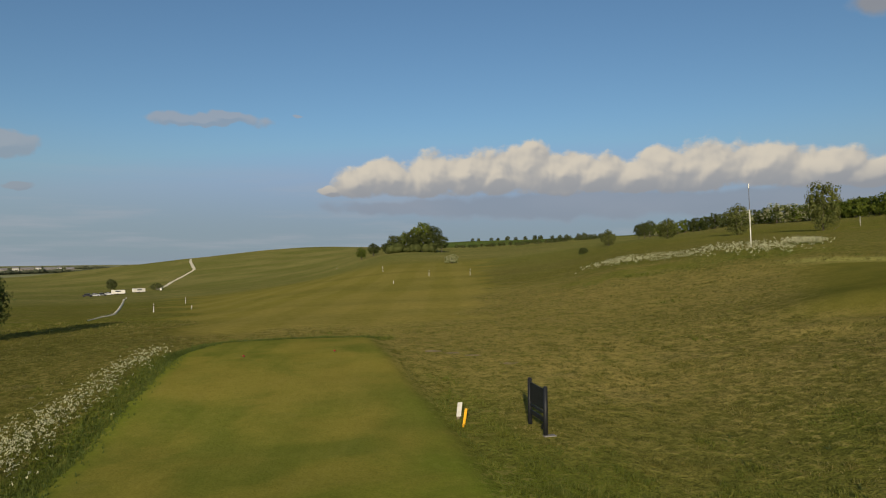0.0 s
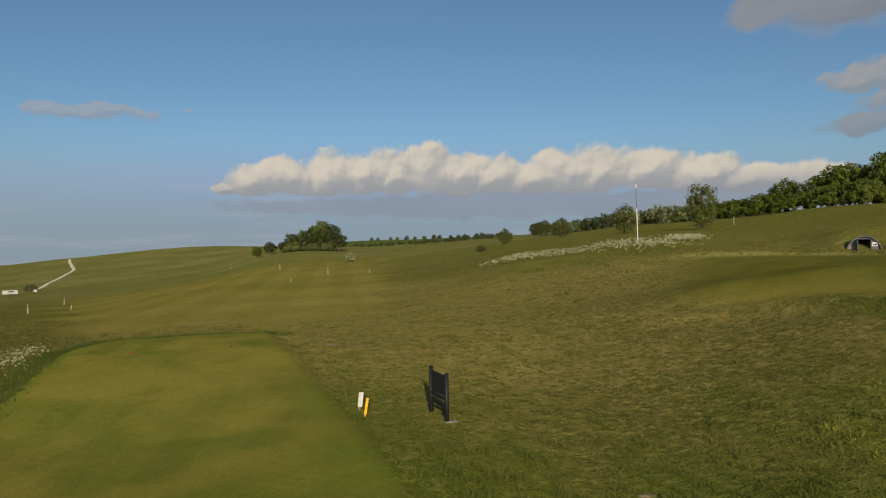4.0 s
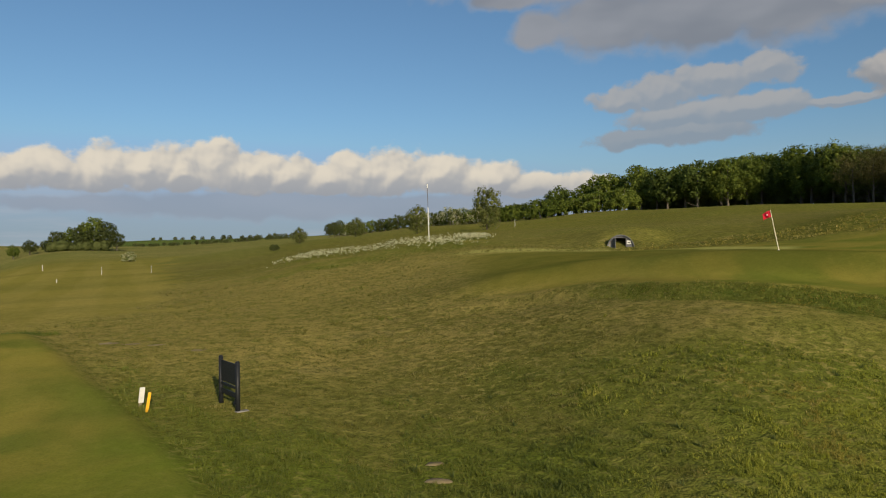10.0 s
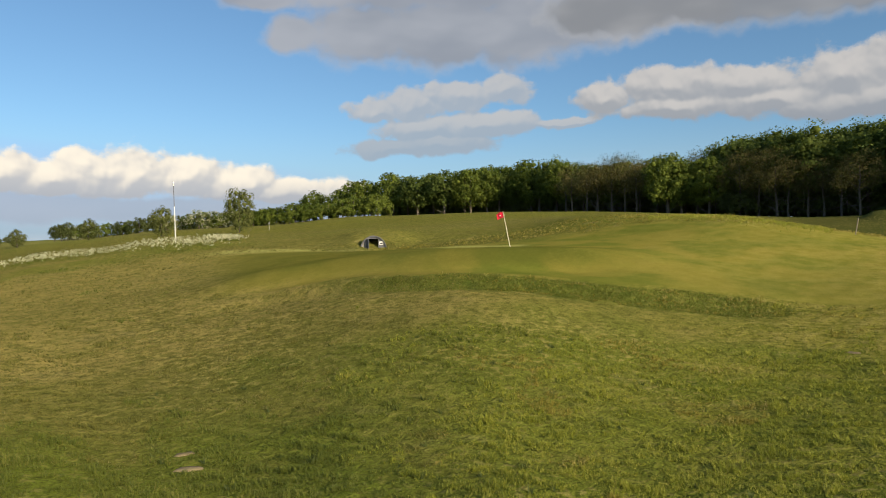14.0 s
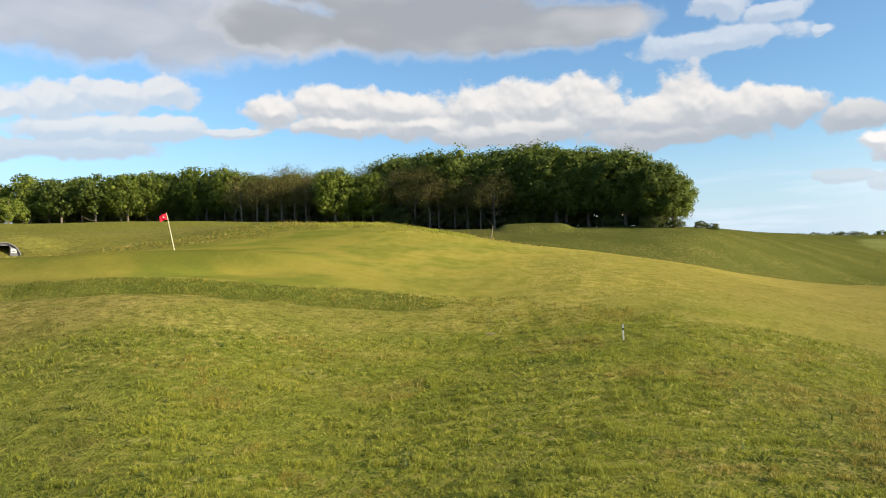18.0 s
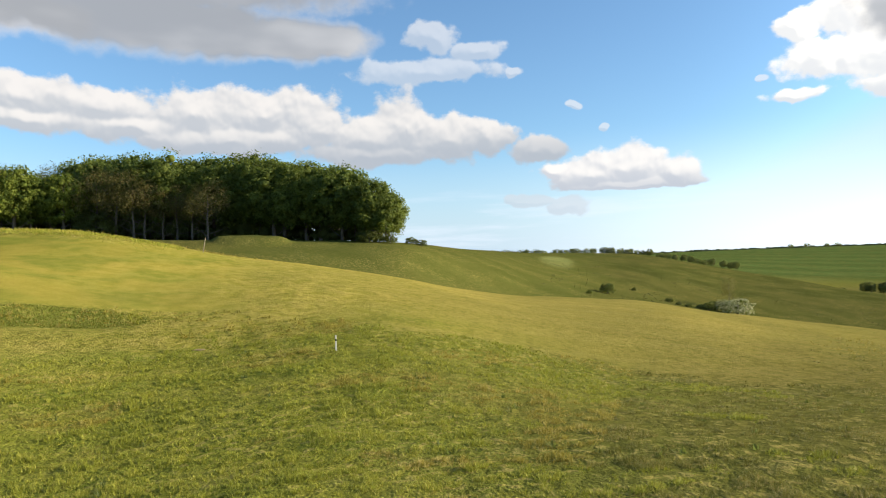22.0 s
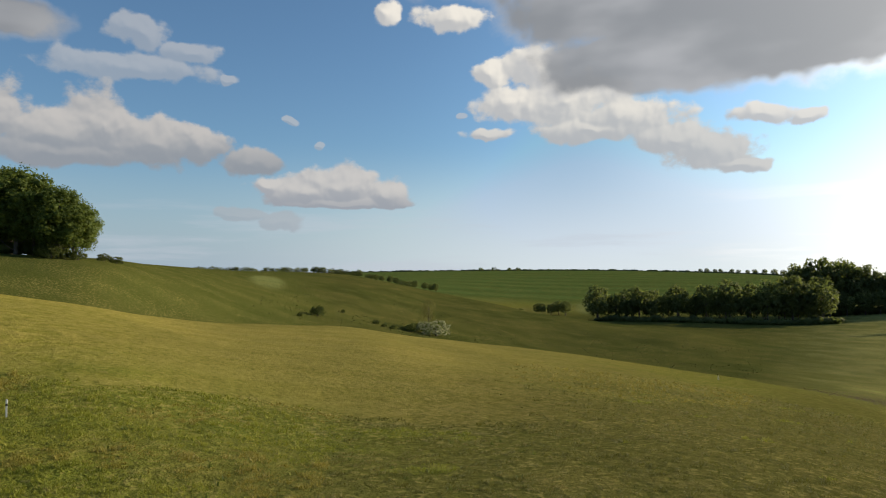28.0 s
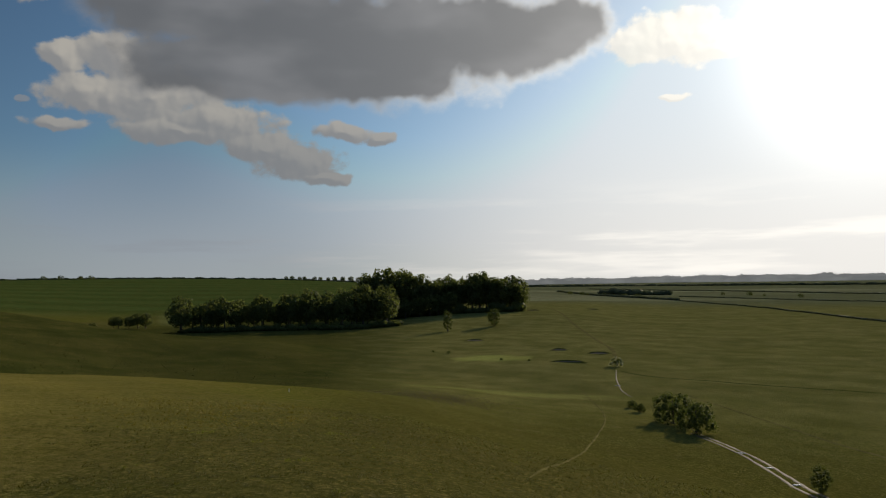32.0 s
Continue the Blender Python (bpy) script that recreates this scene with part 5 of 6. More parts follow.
from_bm("shaft", box(bmesh.new(), (0.045, 0.045, 0.6), pose(0, 0, 0.18), 0.006), WHITE_PAINT, e)
from_bm("band", box(bmesh.new(), (0.049, 0.049, 0.07), pose(0, 0, 0.33), 0.004), BLACK_STAIN, e, "dark band")
e = stand("leaning_stake", 76.4, 52.0, "thin leaning wooden stake on the crest", "stake", "", 0, (6, 14))
from_bm("shaft", box(bmesh.new(), (0.05, 0.05, 1.25), pose(0, 0, 0.5), 0.006), WORN_WOOD, e)
e = stand("low_marker", 140.4, 84.0, "tiny pale marker post at the fairway's edge", "post")
from_bm("shaft", rod(bmesh.new(), 0.05, 0.04, 0.5, pose(0, 0, -0.1), 8), WHITE_PAINT, e)


# ---- tracks, bare patches and bunkers lying on the ground ----
def ribbon(name, line, width, material, label, lift=0.05, wobble=0.25, seed=1, stepping=1.5):
    """A worn way draped over the land, with uneven edges."""
    rng = random.Random(seed)
    pts = [Vector((*spot(a, r), 0)) for a, r in line]
    way_ = []
    for a, b in zip(pts[:-1], pts[1:]):
        n = max(2, int((b - a).length / stepping))
        way_ += [a.lerp(b, k / n) for k in range(n)]
    way_.append(pts[-1])
    for _ in range(6):
        way_ = [way_[0]] + [(way_[k - 1] + way_[k] * 2 + way_[k + 1]) / 4 for k in range(1, len(way_) - 1)] + [way_[-1]]
    vs, qs, cols = [], [], 4
    for k, p in enumerate(way_):
        d = (way_[min(k + 1, len(way_) - 1)] - way_[max(k - 1, 0)]).normalized()
        side = Vector((-d.y, d.x, 0))
        taper = min(1.0, (k + 1) / 3, (len(way_) - k) / 3)
        for c in range(cols + 1):
            off = (c / cols - 0.5) * width * taper * (1 + rng.uniform(-wobble, wobble))
            q = p + side * off
            vs.append((q.x, q.y, ground_z(q.x, q.y) + (lift if 0 < c < cols else -0.02)))
    for k in range(len(way_) - 1):
        for c in range(cols):
            i = k * (cols + 1) + c
            qs.append((i, i + 1, i + cols + 2, i + cols + 1))
    return tagged(new(name, mesh_from(name, vs, qs, material, True)), label, "track", "", "structure")


ribbon("chalk_track", [(-19.93, 715), (-19.98, 665), (-19.64, 575), (-20.4, 522), (-21.4, 461), (-21.9, 412), (-22.4, 385)], 2.4, CHALK, "white chalk track climbing the far hill", 0.12, 0.3, 1, 6)
ribbon("field_track", [(-24.5, 250), (-24.72, 143), (-24.95, 105), (-25.2, 83), (-25.8, 72), (-27.1, 66)], 0.4, CHALK, "pale chalk track winding across the slope", 0.06, 0.4, 2, 3)
for k, off in enumerate((-0.75, 0.75)):
    ribbon("wheel_rut", [(172.6 + off * 0.4, 109), (174.6 + off * 0.5, 103), (177.27 + off * 0.6, 94.6), (181.53 + off * 0.7, 76.1), (189 + off, 58)], 0.6, MUD, "pale muddy wheel rut of a farm track", 0.05, 0.35, 4 + k, 1.2)
ribbon("worn_path", [(165.9, 198), (166.0, 178), (166.5, 160), (167.4, 152)], 0.4, MUD, "pale worn path past the bushes", 0.04, 0.5, 7, 2)

WORN_GRASS = plain("worn_grass", (0.17, 0.15, 0.055), 1.0, 0, 0.35, 0.5, 0.8, False, 0.0)
LONG_GRASS = plain("long_grass", (0.07, 0.085, 0.022), 1.0, 0, 0.35, 0.5, 0.8, False, 0.0)
ribbon("grass_path", [(160.2, 520), (161.4, 420), (163.4, 320), (165.5, 252), (166.0, 206)], 1.6, WORN_GRASS, "pale trodden grass path between the fields", 0.06, 0.35, 8, 4)
ribbon("grass_path", [(163.0, 170), (163.7, 155), (165.4, 128), (165.8, 112), (165.2, 86), (164.4, 58), (163.5, 36)], 0.32, WORN_GRASS, "faint trodden path curving down the slope", 0.03, 0.6, 9, 1.5)
ribbon("field_edge", [(166.2, 196), (168.2, 187), (172.5, 182), (176.7, 178), (184.5, 175)], 0.8, LONG_GRASS, "dark strip of long grass along a field edge", 0.06, 0.5, 10, 2)
ribbon("grass_path", [(171.5, 158), (173.6, 146), (179.0, 125), (185.1, 110), (192, 98)], 0.7, WORN_GRASS, "pale trodden path beside the farm track", 0.04, 0.5, 12, 2)

water, wnt = mat("puddle_water")
wb = node(wnt, "ShaderNodeBsdfPrincipled", {"Base Color": (0.12, 0.11, 0.09, 1), "Roughness": 0.06, "Specular IOR Level": 0.6})
link(wnt, wb.outputs[0], node(wnt, "ShaderNodeOutputMaterial").inputs[0])


def patch(name, az, r, a, b, material, label, category, height=0.04, turn=0.0, seed=0, kind=""):
    """A low uneven mound or hollow's floor lying on the ground."""
    rng = random.Random(seed)
    cx, cy = spot(az, r)
    n, vs, qs = 18, [], []
    c, s = math.cos(radians(turn)), math.sin(radians(turn))
    wob_ = [1 + rng.uniform(-0.22, 0.22) for _ in range(n)]
    for f, z in ((0.02, 1.0), (0.5, 0.85), (0.85, 0.5), (1.0, -0.6)):
        for k in range(n):
            u, v = math.cos(2 * math.pi * k / n) * a * f * wob_[k], math.sin(2 * math.pi * k / n) * b * f * wob_[k]
            x, y = cx + u * c - v * s, cy + u * s + v * c
            vs.append((x, y, ground_z(x, y) + height * z * (1 + rng.uniform(-0.2, 0.2)) + 0.012))
    for ring in range(3):
        for k in range(n):
            qs.append((ring * n + k, ring * n + (k + 1) % n, (ring + 1) * n + (k + 1) % n, (ring + 1) * n + k))
    return tagged(new(name, mesh_from(name, vs, qs, material, True)), label, category, "", kind)


for k, (az, r, a, b) in enumerate(((24.31, 13.9, 0.26, 0.14), (24.05, 14.95, 0.2, 0.11), (76.86, 23.9, 0.2, 0.1))):
    patch("soil_scrape", az, r, a, b, BARE_SOIL, "small bare patch of pale soil in the turf", "bare patch", 0.02, -az, k)
for k, (az, r, a, b) in enumerate(((-0.9, 30.9, 0.4, 0.2), (0.6, 30.4, 0.34, 0.14), (2.34, 29.9, 0.34, 0.14), (5.31, 28.3, 0.4, 0.2))):
    patch("chalk_scrape", az, r, a, b, BARE_SOIL, "worn chalky scrape in the dry turf", "bare patch", 0.012, az, 10 + k)
for k, (az, r) in enumerate(((178.2, 90), (180.3, 81), (176.1, 98), (166.2, 168))):
    patch("puddle", az, r, 0.9, 0.35, water, "shallow puddle reflecting the sky in a wheel rut", "puddle", 0.07, 60, 20 + k)


def bunker(az, r, a, b, seed):
    """A sand bunker: sandy floor, turf lip thrown up on the far side."""
    x, y = spot(az, r)
    e = new("bunker")
    tagged(e, "sand bunker with a raised turf lip beside the fairway", "bunker", "fairway bunkers")
    e.matrix_basis = pose(x, y, ground_z(x, y), 0, 0, -az)
    rng = random.Random(seed)
    n = 20
    wob_ = [1 + rng.uniform(-0.12, 0.12) for _ in range(n)]
    ring = lambda f, z: [(math.cos(2 * math.pi * k / n) * a * f * wob_[k], math.sin(2 * math.pi * k / n) * b * f * wob_[k], z(math.sin(2 * math.pi * k / n))) for k in range(n)]  # noqa: E731
    qs = [(q * n + k, q * n + (k + 1) % n, (q + 1) * n + (k + 1) % n, (q + 1) * n + k) for q in range(2) for k in range(n)]
    part("sand", mesh_from("sand", ring(0.02, lambda s: 0.05) + ring(0.7, lambda s: 0.08) + ring(1.0, lambda s: 0.13 + 0.2 * max(0, s)), qs, SAND, True), e, "pale sand floor")
    part("lip", mesh_from("lip", ring(0.98, lambda s: 0.12 + 0.2 * max(0, s)) + ring(1.1, lambda s: 0.2 + 0.4 * max(0, s)) + ring(1.4, lambda s: -0.1), qs, TURF, True), e, "shaded turf lip")


TURF = plain("lip_turf", (0.11, 0.11, 0.03), 1.0, 0, 0.35, 1.2, 0.8, False, 0.0)
for k, (az, r, a, b) in enumerate(((154.2, 289, 3.2, 2.0), (161.2, 250, 2.6, 1.8), (164.4, 240, 3.0, 1.6), (162.0, 212, 4.5, 1.0), (158.8, 480, 4, 2), (163.4, 520, 4, 2))):
    bunker(az, r, a, b, k)


# ---- parked vehicles below the hill ----
def car(az, r, colour, turn, group="parked vehicles"):
    e = stand("parked_car", az, r, f"small {colour[0]} car parked on the grass below the hill", "car", group, turn)
    bm = bmesh.new()
    prof = [(-2.0, 0.35), (-2.05, 0.75), (-1.35, 0.9), (1.2, 0.92), (2.0, 0.8), (2.05, 0.35)]
    for y in (-0.85, 0.85):
        bm.faces.new([bm.verts.new((x, y, z)) for x, z in prof])
    bm.verts.ensure_lookup_table()
    for k in range(6):
        j = (k + 1) % 6
        bm.faces.new((bm.verts[k], bm.verts[j], bm.verts[6 + j], bm.verts[6 + k]))
    bmesh.ops.recalc_face_normals(bm, faces=bm.faces)
    from_bm("body", bm, plain("car_paint_" + colour[0], colour[1], 0.3, 0.1, 0.06), e)
    bm = box(bmesh.new(), (2.4, 1.5, 0.55), pose(-0.1, 0, 1.18), 0.16)
    cabin = from_bm("cabin", bm, GLASS, e, "dark glazed cabin")
    from_bm("roof", box(bmesh.new(), (1.7, 1.3, 0.05), pose(-0.1, 0, 1.47), 0.02), plain("car_roof_" + colour[0], colour[1], 0.3, 0.1, 0.06), cabin)
    for x in (-1.3, 1.3):
        for y in (-0.82, 0.82):
            w = from_bm("wheel", rod(bmesh.new(), 0.32, 0.32, 0.2, pose(x, y - 0.1 if y < 0 else y + 0.1, 0.32, 90)), TYRE, e)
            from_bm("hub", rod(bmesh.new(), 0.17, 0.17, 0.03, pose(x, y * 1.0 + (0.11 if y > 0 else -0.31) + (0.2 if y < 0 else 0), 0.32, 90)), GREY_METAL, w)


def trailer(az, r, length, turn):
    e = stand("white_trailer", az, r, "long white trailer parked beside the track", "trailer", "parked vehicles", turn)
    from_bm("body", box(bmesh.new(), (length, 2.1, 1.7), pose(0, 0, 1.35), 0.12), WHITE_PAINT, e)
    from_bm("drawbar", box(bmesh.new(), (1.2, 0.12, 0.1), pose(length / 2 + 0.5, 0, 0.55)), GREY_METAL, e)
    from_bm("window", box(bmesh.new(), (length * 0.4, 2.14, 0.5), pose(0, 0, 1.6), 0.02), GLASS, e)
    for y in (-0.95, 0.95):
        from_bm("wheel", rod(bmesh.new(), 0.34, 0.34, 0.2, pose(-0.2, y + 0.1, 0.34, 90)), TYRE, e)


for k, (az, c) in enumerate(((-27.1, ("dark", (0.02, 0.02, 0.025))), (-26.6, ("silver", (0.5, 0.5, 0.5))), (-26.15, ("grey", (0.12, 0.13, 0.14))), (-25.7, ("white", (0.7, 0.7, 0.7))))):
    car(az, 345 + k * 7, c, 20 + 5 * k)
trailer(-25.05, 366, 6.0, 25)
trailer(-23.65, 362, 5.5, 45)
plant("dark", -25.5, 405, 7.0)
plant("bush", -22.4, 378, 4.2, 1.2)
e = stand("white_box", -22.1, 371, "small white box standing by the bush", "box", "", 10)
from_bm("case", box(bmesh.new(), (0.9, 0.7, 1.0), pose(0, 0, 0.5), 0.05), WHITE_PAINT, e)
from_bm("lid", box(bmesh.new(), (0.96, 0.76, 0.08), pose(0, 0, 1.04), 0.02), GREY_METAL, e)


# the distant town: pale low buildings among trees
def far_building(az, r, w, d, h, tone):
    e = stand("far_building", az, r, "pale low building of the distant town", "building", "far town", -az, (0, 0), 0.5)
    from_bm("wall", box(bmesh.new(), (w, d, h), pose(0, 0, h / 2)), tone, e)
    bm = bmesh.new()
    v = [bm.verts.new(p) for p in ((-w / 2 - 0.4, -d / 2 - 0.4, h), (w / 2 + 0.4, -d / 2 - 0.4, h), (w / 2 + 0.4, d / 2 + 0.4, h), (-w / 2 - 0.4, d / 2 + 0.4, h), (-w / 2, 0, h + d * 0.25), (w / 2, 0, h + d * 0.25))]
    for f in ((0, 1, 5, 4), (2, 3, 4, 5), (0, 4, 3), (1, 2, 5), (3, 2, 1, 0)):
        bm.faces.new([v[i] for i in f])
    from_bm("roof", bm, ROOF, e)
    for k in range(3):
        from_bm("window", box(bmesh.new(), (w * 0.14, 0.3, h * 0.3), pose((k - 1) * w * 0.3, -d / 2, h * 0.55)), GLASS, e)


ROOF = plain("grey_roof", (0.2, 0.19, 0.19), 0.8, 0, 0.2, 0.5)
for k, (az, w, h) in enumerate(((-32.4, 22, 6), (-31.6, 14, 8), (-30.9, 30, 6), (-30.2, 12, 9), (-29.5, 26, 6), (-28.9, 12, 7), (-28.2, 18, 6))):
    far_building(az, 1950 + 90 * (k % 3), w, 14, h, WHITE_PAINT if k % 2 else CONCRETE)


# ---- long grass, wild flowers and tussocks ----
def straw_material(name, a, b, c, glow=0.35):
    m, nt = mat(name)
    geo = node(nt, "ShaderNodeNewGeometry")
    wide = noise_tex(nt, 0.3, 3)
    f = math_(nt, "ADD", math_(nt, "MULTIPLY", geo.outputs["Random Per Island"], 0.5), math_(nt, "MULTIPLY", wide, 0.6))
    col = mix(nt, ramp(nt, f, 0.25, 0.6), a, b)
    col = mix(nt, ramp(nt, f, 0.68, 0.86), col, c)
    d = node(nt, "ShaderNodeBsdfPrincipled", {"Base Color": col, "Roughness": 0.6, "Specular IOR Level": 0.25})
    tr = node(nt, "ShaderNodeBsdfTranslucent", {"Color": col})
    link(nt, node(nt, "ShaderNodeMixShader", {0: glow, 1: d.outputs[0], 2: tr.outputs[0]}).outputs[0], node(nt, "ShaderNodeOutputMaterial").inputs[0])
    return m


GRASS_BLADES = straw_material("grass_blades", (0.16, 0.14, 0.018), (0.31, 0.26, 0.04), (0.5, 0.4, 0.14))
LUSH_BLADES = straw_material("lush_blades", (0.15, 0.165, 0.017), (0.28, 0.29, 0.03), (0.43, 0.38, 0.075))

FRINGE_BLADES = straw_material("fringe_blades", (0.05, 0.075, 0.012), (0.09, 0.12, 0.018), (0.14, 0.15, 0.03))
DEEP_BLADES = straw_material("deep_blades", (0.085, 0.105, 0.014), (0.15, 0.17, 0.022), (0.25, 0.225, 0.05))
OLIVE_BLADES = straw_material("olive_blades", (0.1, 0.1, 0.015), (0.18, 0.168, 0.03), (0.34, 0.28, 0.1))
DARK_BLADES = straw_material("tussock_blades", (0.05, 0.056, 0.014), (0.075, 0.078, 0.02), (0.1, 0.09, 0.028), 0.2)
DEAD_BLADES = straw_material("dead_fronds", (0.1, 0.08, 0.035), (0.13, 0.1, 0.045), (0.16, 0.12, 0.055), 0.25)


def grid_at(values, x, y):
    """Values of the ground's own grid at many places."""
    r, a = np.hypot(x, y), np.degrees(np.arctan2(x, y))
    a = np.where(a < -50, a + 360, a)
    i = np.clip(np.searchsorted(AZ, a) - 1, 0, len(AZ) - 2)
    j = np.clip(np.searchsorted(RAD, r) - 1, 0, len(RAD) - 2)
    u = np.clip((a - AZ[i]) / (AZ[i + 1] - AZ[i]), 0, 1)
    v = np.clip((r - RAD[j]) / (RAD[j + 1] - RAD[j]), 0, 1)
    return (values[i, j] * (1 - v) + values[i, j + 1] * v) * (1 - u) + (values[i + 1, j] * (1 - v) + values[i + 1, j + 1] * v) * u


def blades(name, x, y, height, width, material, label, rng, per=4, droop=0.5):
    """Tufts of leaning, tapering blades."""
    z = grid_at(GZ, x, y)
    n = len(x)
    ang = rng.uniform(0, 2 * math.pi, (n, per))
    out = rng.uniform(0.15, 1.0, (n, per)) * droop
    h = height[:, None] * rng.uniform(0.6, 1.15, (n, per))
    w = width[:, None] * rng.uniform(0.7, 1.3, (n, per))
    base = rng.uniform(0.3, 3.2, (n, per))
    bx, by = x[:, None] + np.cos(ang) * w * base, y[:, None] + np.sin(ang) * w * base
    sx, sy = -np.sin(ang) * w, np.cos(ang) * w
    tx, ty = bx + np.cos(ang) * h * out, by + np.sin(ang) * h * out
    zz = np.repeat(z[:, None], per, 1) - 0.015
    top = zz + h * np.sqrt(np.maximum(0.1, 1 - out**2))
    tri = np.stack([np.stack([bx - sx, by - sy, zz], -1), np.stack([bx + sx, by + sy, zz], -1), np.stack([tx, ty, top], -1)], 2)
    verts = tri.reshape(-1, 3)
    return tagged(new(name, mesh_from(name, verts, np.arange(len(verts)).reshape(-1, 3), material)), label, "grass", "", "stuff")


grng = np.random.RandomState(5)
count = 330000
ga = np.radians(grng.uniform(-36, 187, count))
gr = np.exp(grng.uniform(math.log(8.5), math.log(62), count))
gx, gy = np.sin(ga) * gr, np.cos(ga) * gr
clump = waves(gx, gy, 0.75, 21) + 0.7 * waves(gx, gy, 1.7, 24) + 0.4 * waves(gx, gy, 4.5, 22)
short = np.clip(grid_at(mown, gx, gy) + grid_at(face, gx, gy) + 0.75 * grid_at(fairway, gx, gy) + 0.6 * grid_at(fairway2, gx, gy) + 0.5 * grid_at(strip, gx, gy) + 0.12 * waves(gx, gy, 2.5, 27), 0, 1)
rich = grid_at(lush, gx, gy)
keep = (short < 0.3) & (clump + 0.35 * rich + grng.uniform(-0.35, 0.35, count) > 0.0)
gx, gy, gr, clump, rich = gx[keep], gy[keep], gr[keep], clump[keep], rich[keep]
hh = (0.06 + 0.065 * np.clip(clump, -0.3, 1.2) ** 2 + 0.03 * np.clip(clump, -0.5, 1) + 0.04 * rich) * (0.62 + gr / 60)
ww = 0.003 * (0.6 + gr / 11)
deep = rich + 0.35 * waves(gx, gy, 6, 23) >= 0.35
poor = rich + 0.35 * waves(gx, gy, 6, 23) < 0.35
border = np.degrees(np.arctan2(gx, gy)) < 46 + 9 * waves(gx, gy, 5, 26) + grng.uniform(-9, 9, len(gx))
# darker olive blades on the near side and where turf shade is painted
olive = poor & (border | (grid_at(coarse, gx, gy) > 0.4))
poor &= ~olive
blades("rough_grass", gx[poor], gy[poor], hh[poor], ww[poor], GRASS_BLADES, "rough sunlit straw-coloured grass in uneven tufts", grng, 8, 0.97)
blades("coarse_grass", gx[olive], gy[olive], hh[olive] * 0.85, ww[olive] * 0.85, OLIVE_BLADES, "coarse olive-green turf in low uneven tufts", grng, 8, 0.97)
shady = deep & border
deep &= ~shady
blades("lush_grass", gx[deep], gy[deep], hh[deep], ww[deep], LUSH_BLADES, "thick fresh green grass in deep tufts", grng, 8, 0.97)
blades("deep_grass", gx[shady], gy[shady], hh[shady], ww[shady], DEEP_BLADES, "dark green grass in deep tufts", grng, 8, 0.97)
ba = np.radians(grng.uniform(26, 74, 14000))
bx_ = np.interp(np.degrees(ba), AZ, np.ravel(bank_r)) + 0.6 + grng.uniform(-1.8, 0.1, 14000)
on = grid_at(bank, np.sin(ba) * bx_, np.cos(ba) * bx_) > 0.35
ba, bx_ = ba[on], bx_[on]
blades("bank_tufts", np.sin(ba) * bx_, np.cos(ba) * bx_, grng.uniform(0.04, 0.11, len(ba)), np.full(len(ba), 0.01), DEEP_BLADES, "long dark green grass on the bank before the green", grng, 4, 0.7)

# the fringe of long grass along the tee
fringe = TEE_EDGE
seg = grng.randint(0, len(fringe) - 1, 9000)
ft = grng.uniform(0, 1, 9000)
fp = np.array(fringe)
fx = fp[seg, 0] * (1 - ft) + fp[seg + 1, 0] * ft + grng.normal(0, 0.35, 9000)
fy = fp[seg, 1] * (1 - ft) + fp[seg + 1, 1] * ft + grng.normal(0, 0.35, 9000)
keep = seg < 4
blades("fringe_grass", fx[keep], fy[keep], grng.uniform(0.07, 0.16, keep.sum()), np.full(keep.sum(), 0.01), FRINGE_BLADES, "long dark green grass fringing the tee", grng, 5)


def umbels(name, line, count, spread, h0, h1, size, label, rng):
    """White-flowered stalks: flat heads of tiny florets over fine leaves."""
    pts = np.array([spot(a, r) for a, r in line])
    s = rng.randint(0, len(pts) - 1, count)
    t = rng.uniform(0, 1, count)
    x = pts[s, 0] * (1 - t) + pts[s + 1, 0] * t + rng.normal(0, spread, count)
    y = pts[s, 1] * (1 - t) + pts[s + 1, 1] * t + rng.normal(0, spread, count)
    blades(name + "_leaves", x, y, rng.uniform(h0 * 0.5, h0, count), np.full(count, size * 0.5), DEEP_BLADES, "feathery green leaves under white flowers", rng, 3, 0.8)
    per = 5
    z = grid_at(GZ, x, y) + rng.uniform(h0, h1, count)
    cx, cy = np.repeat(x, per) + rng.normal(0, size * 1.6, count * per), np.repeat(y, per) + rng.normal(0, size * 1.6, count * per)
    cz = np.repeat(z, per) + rng.normal(0, size * 0.8, count * per)
    k = size * rng.uniform(0.5, 1.1, count * per)
    a = rng.uniform(0, 6.28, count * per)
    tilt = rng.normal(0, 0.9, (count * per, 2))
    q = []
    for i in range(4):
        dx, dy = np.cos(a + i * math.pi / 2) * k, np.sin(a + i * math.pi / 2) * k
        q.append(np.stack([cx + dx, cy + dy, cz + dx * tilt[:, 0] + dy * tilt[:, 1]], -1))
    v = np.stack(q, 1).reshape(-1, 3)
    return tagged(new(name, mesh_from(name, v, np.arange(len(v)).reshape(-1, 4), BLOSSOM)), label, "wild flowers", "", "stuff")


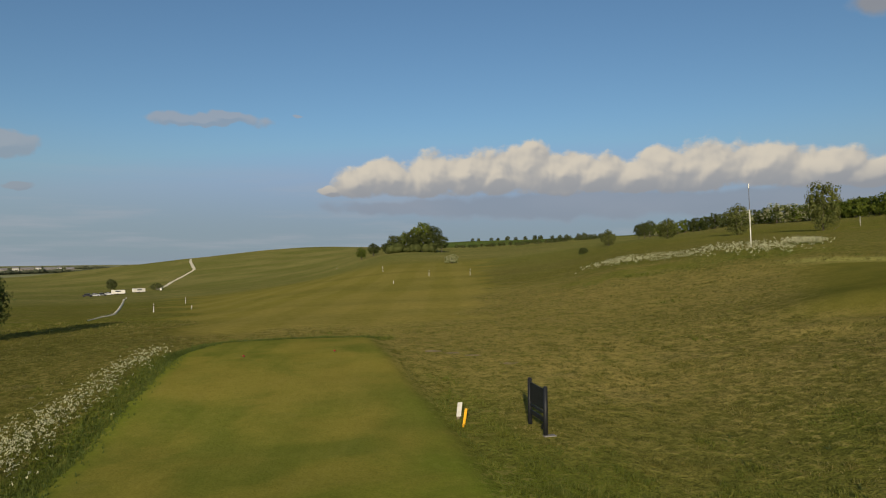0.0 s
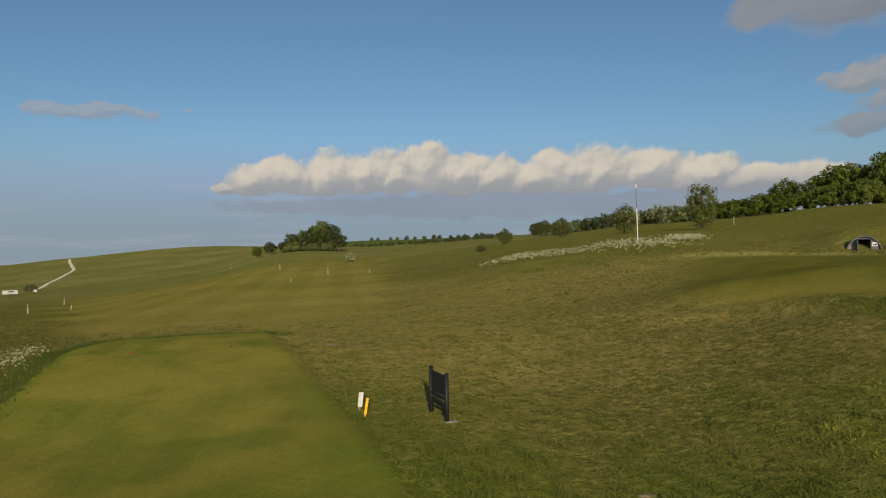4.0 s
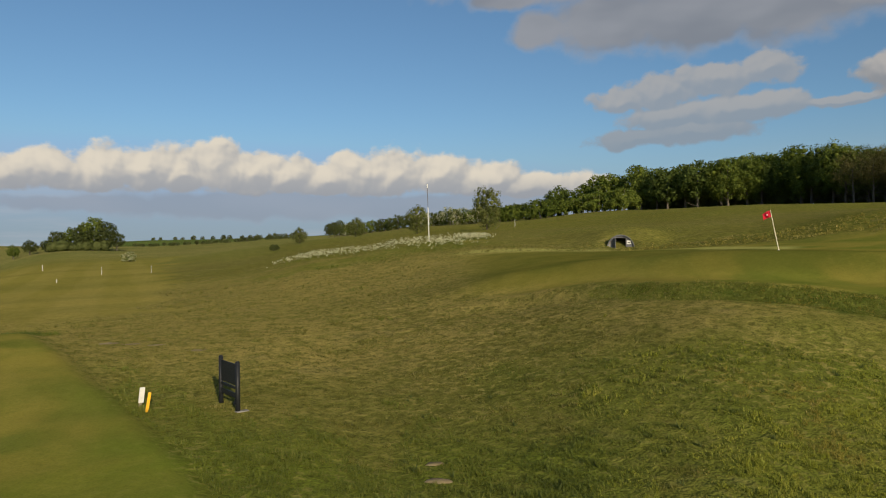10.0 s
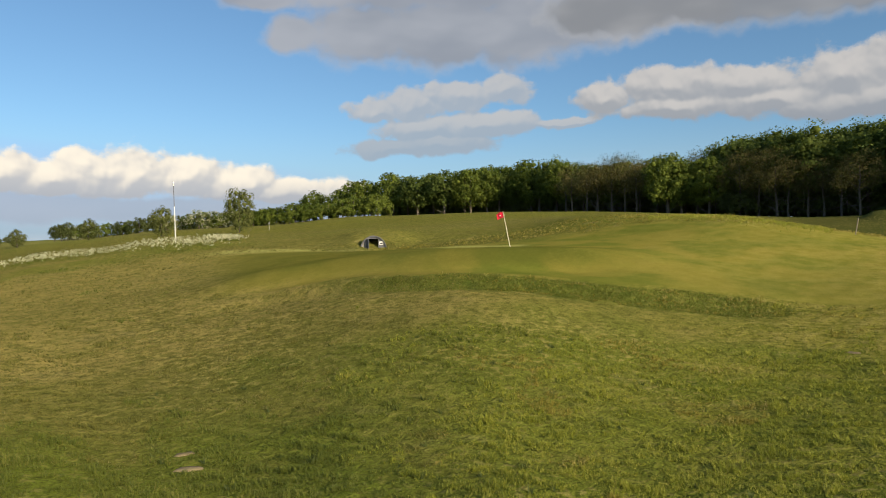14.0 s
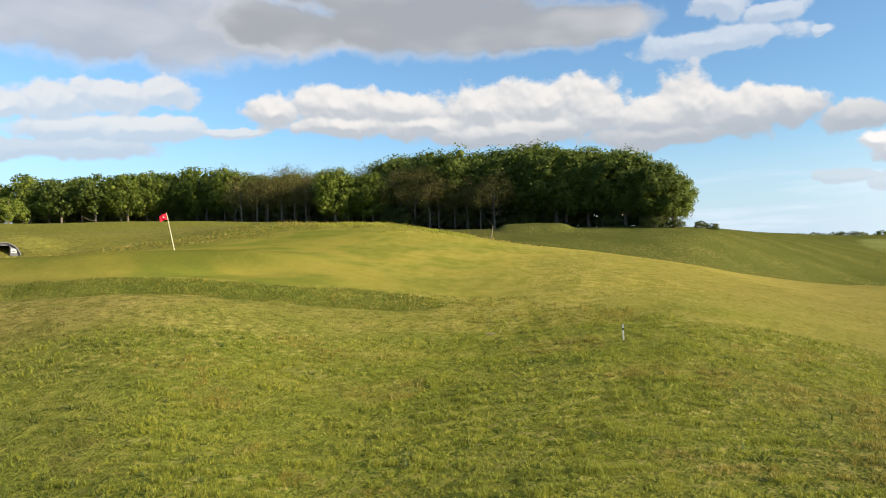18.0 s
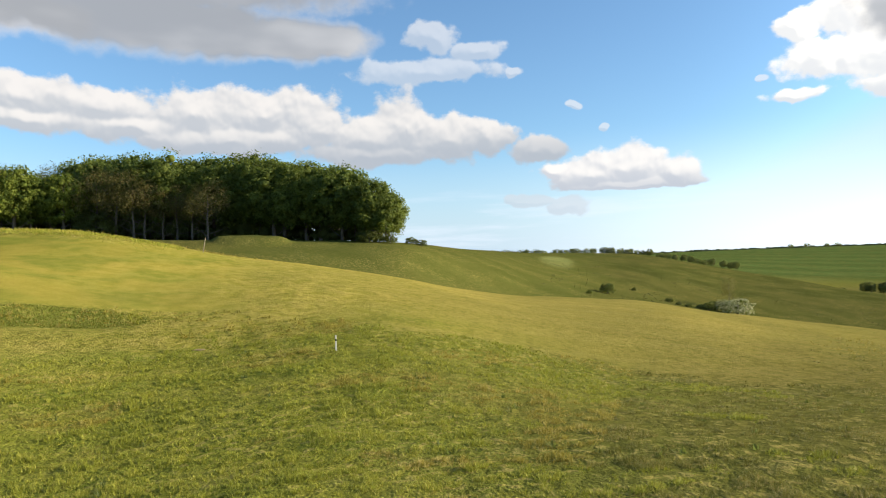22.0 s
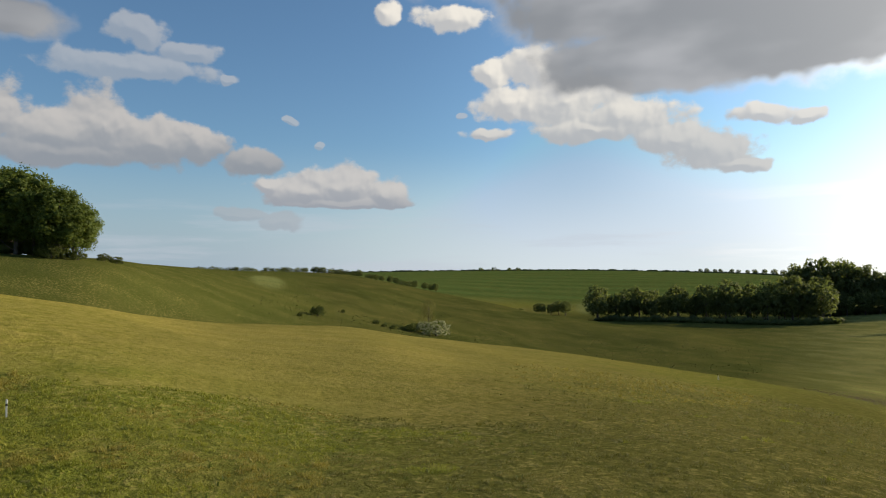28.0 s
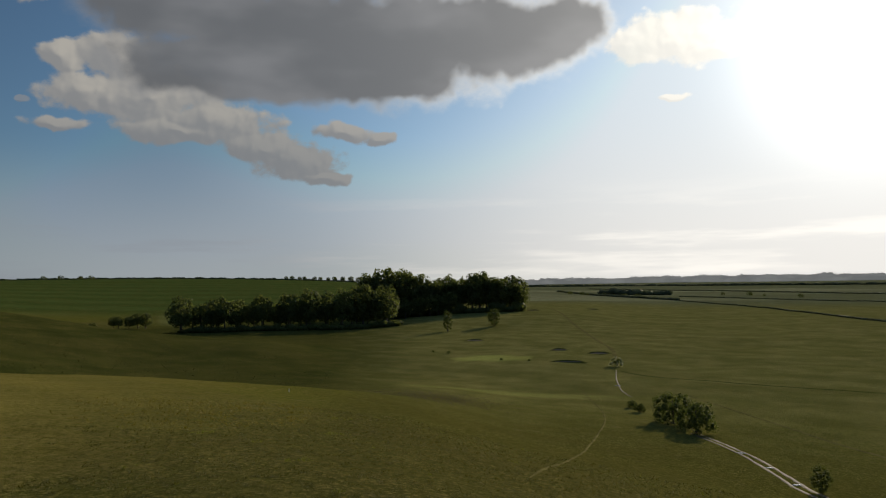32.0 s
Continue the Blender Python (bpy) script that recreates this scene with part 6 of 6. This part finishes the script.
umbels("cow_parsley", [(-35.5, 18.4), (-32.5, 20.8), (-30.5, 23.2), (-28.2, 25.4), (-25.4, 29.8), (-22.3, 34.6)], 1000, 0.45, 0.2, 0.42, 0.019, "drift of white cow parsley beside the tee", grng)
umbels("flower_drift", [(13.2, 76), (14.4, 75.5), (17.0, 73.5), (20.0, 71), (23.0, 66.5), (25.2, 64.5), (26.3, 64)], 1000, 1.5, 0.25, 0.7, 0.04, "long drift of white flowers on the slope", grng)
umbels("flower_patch", [(27.0, 71), (28.4, 71)], 160, 0.6, 0.3, 0.6, 0.07, "small patch of white flowers on the slope", grng)

# tussocks and low scrub on the far side of the dip
ta = grng.uniform(103, 143, 4500)
tr_ = grng.uniform(0.0, 1.0, 4500) ** 2 * 110 + np.interp(ta, [103, 115, 128, 143], [95, 112, 120, 118])
tx, ty = np.sin(np.radians(ta)) * tr_, np.cos(np.radians(ta)) * tr_
pick = waves(tx, ty, 30, 31) + grng.uniform(-1.6, 1.6, 4500) > 0.6
blades("tussocks", tx[pick], ty[pick], grng.uniform(0.12, 0.3, pick.sum()), np.full(pick.sum(), 0.04), DARK_BLADES, "dark tussocks and low scrub on the far hillside", grng, 12, 0.9)
sa, sr = grng.normal(152.5, 2.6, 2600), grng.normal(124, 8, 2600)
blades("dead_bracken", np.sin(np.radians(sa)) * sr, np.cos(np.radians(sa)) * sr, grng.uniform(0.08, 0.25, 2600), np.full(2600, 0.014), DEAD_BLADES, "brown dead bracken on a hummock of the slope", grng, 10, 0.9)
# tufts along the rough bank above the green
ca = grng.uniform(62, 75, 2600)
cr = np.interp(ca, [56, 66, 74], [60, 54, 53]) + grng.normal(0, 1.6, 2600)
cx_, cy_ = np.sin(np.radians(ca)) * cr, np.cos(np.radians(ca)) * cr
blades("bank_grass", cx_, cy_, grng.uniform(0.08, 0.22, 2600), np.full(2600, 0.014), LUSH_BLADES, "tall pale green grass along the bank's crest", grng, 5, 0.7)
# broad-leaved weeds in the near turf
wa, wr = np.radians(grng.uniform(20, 130, 110)), np.exp(grng.uniform(math.log(11), math.log(23), 110))
blades("broad_weeds", np.sin(wa) * wr, np.cos(wa) * wr, grng.uniform(0.08, 0.2, 110), grng.uniform(0.012, 0.03, 110), LEAF_DARK, "dark broad-leaved weeds scattered in the turf", grng, 9, 0.95)
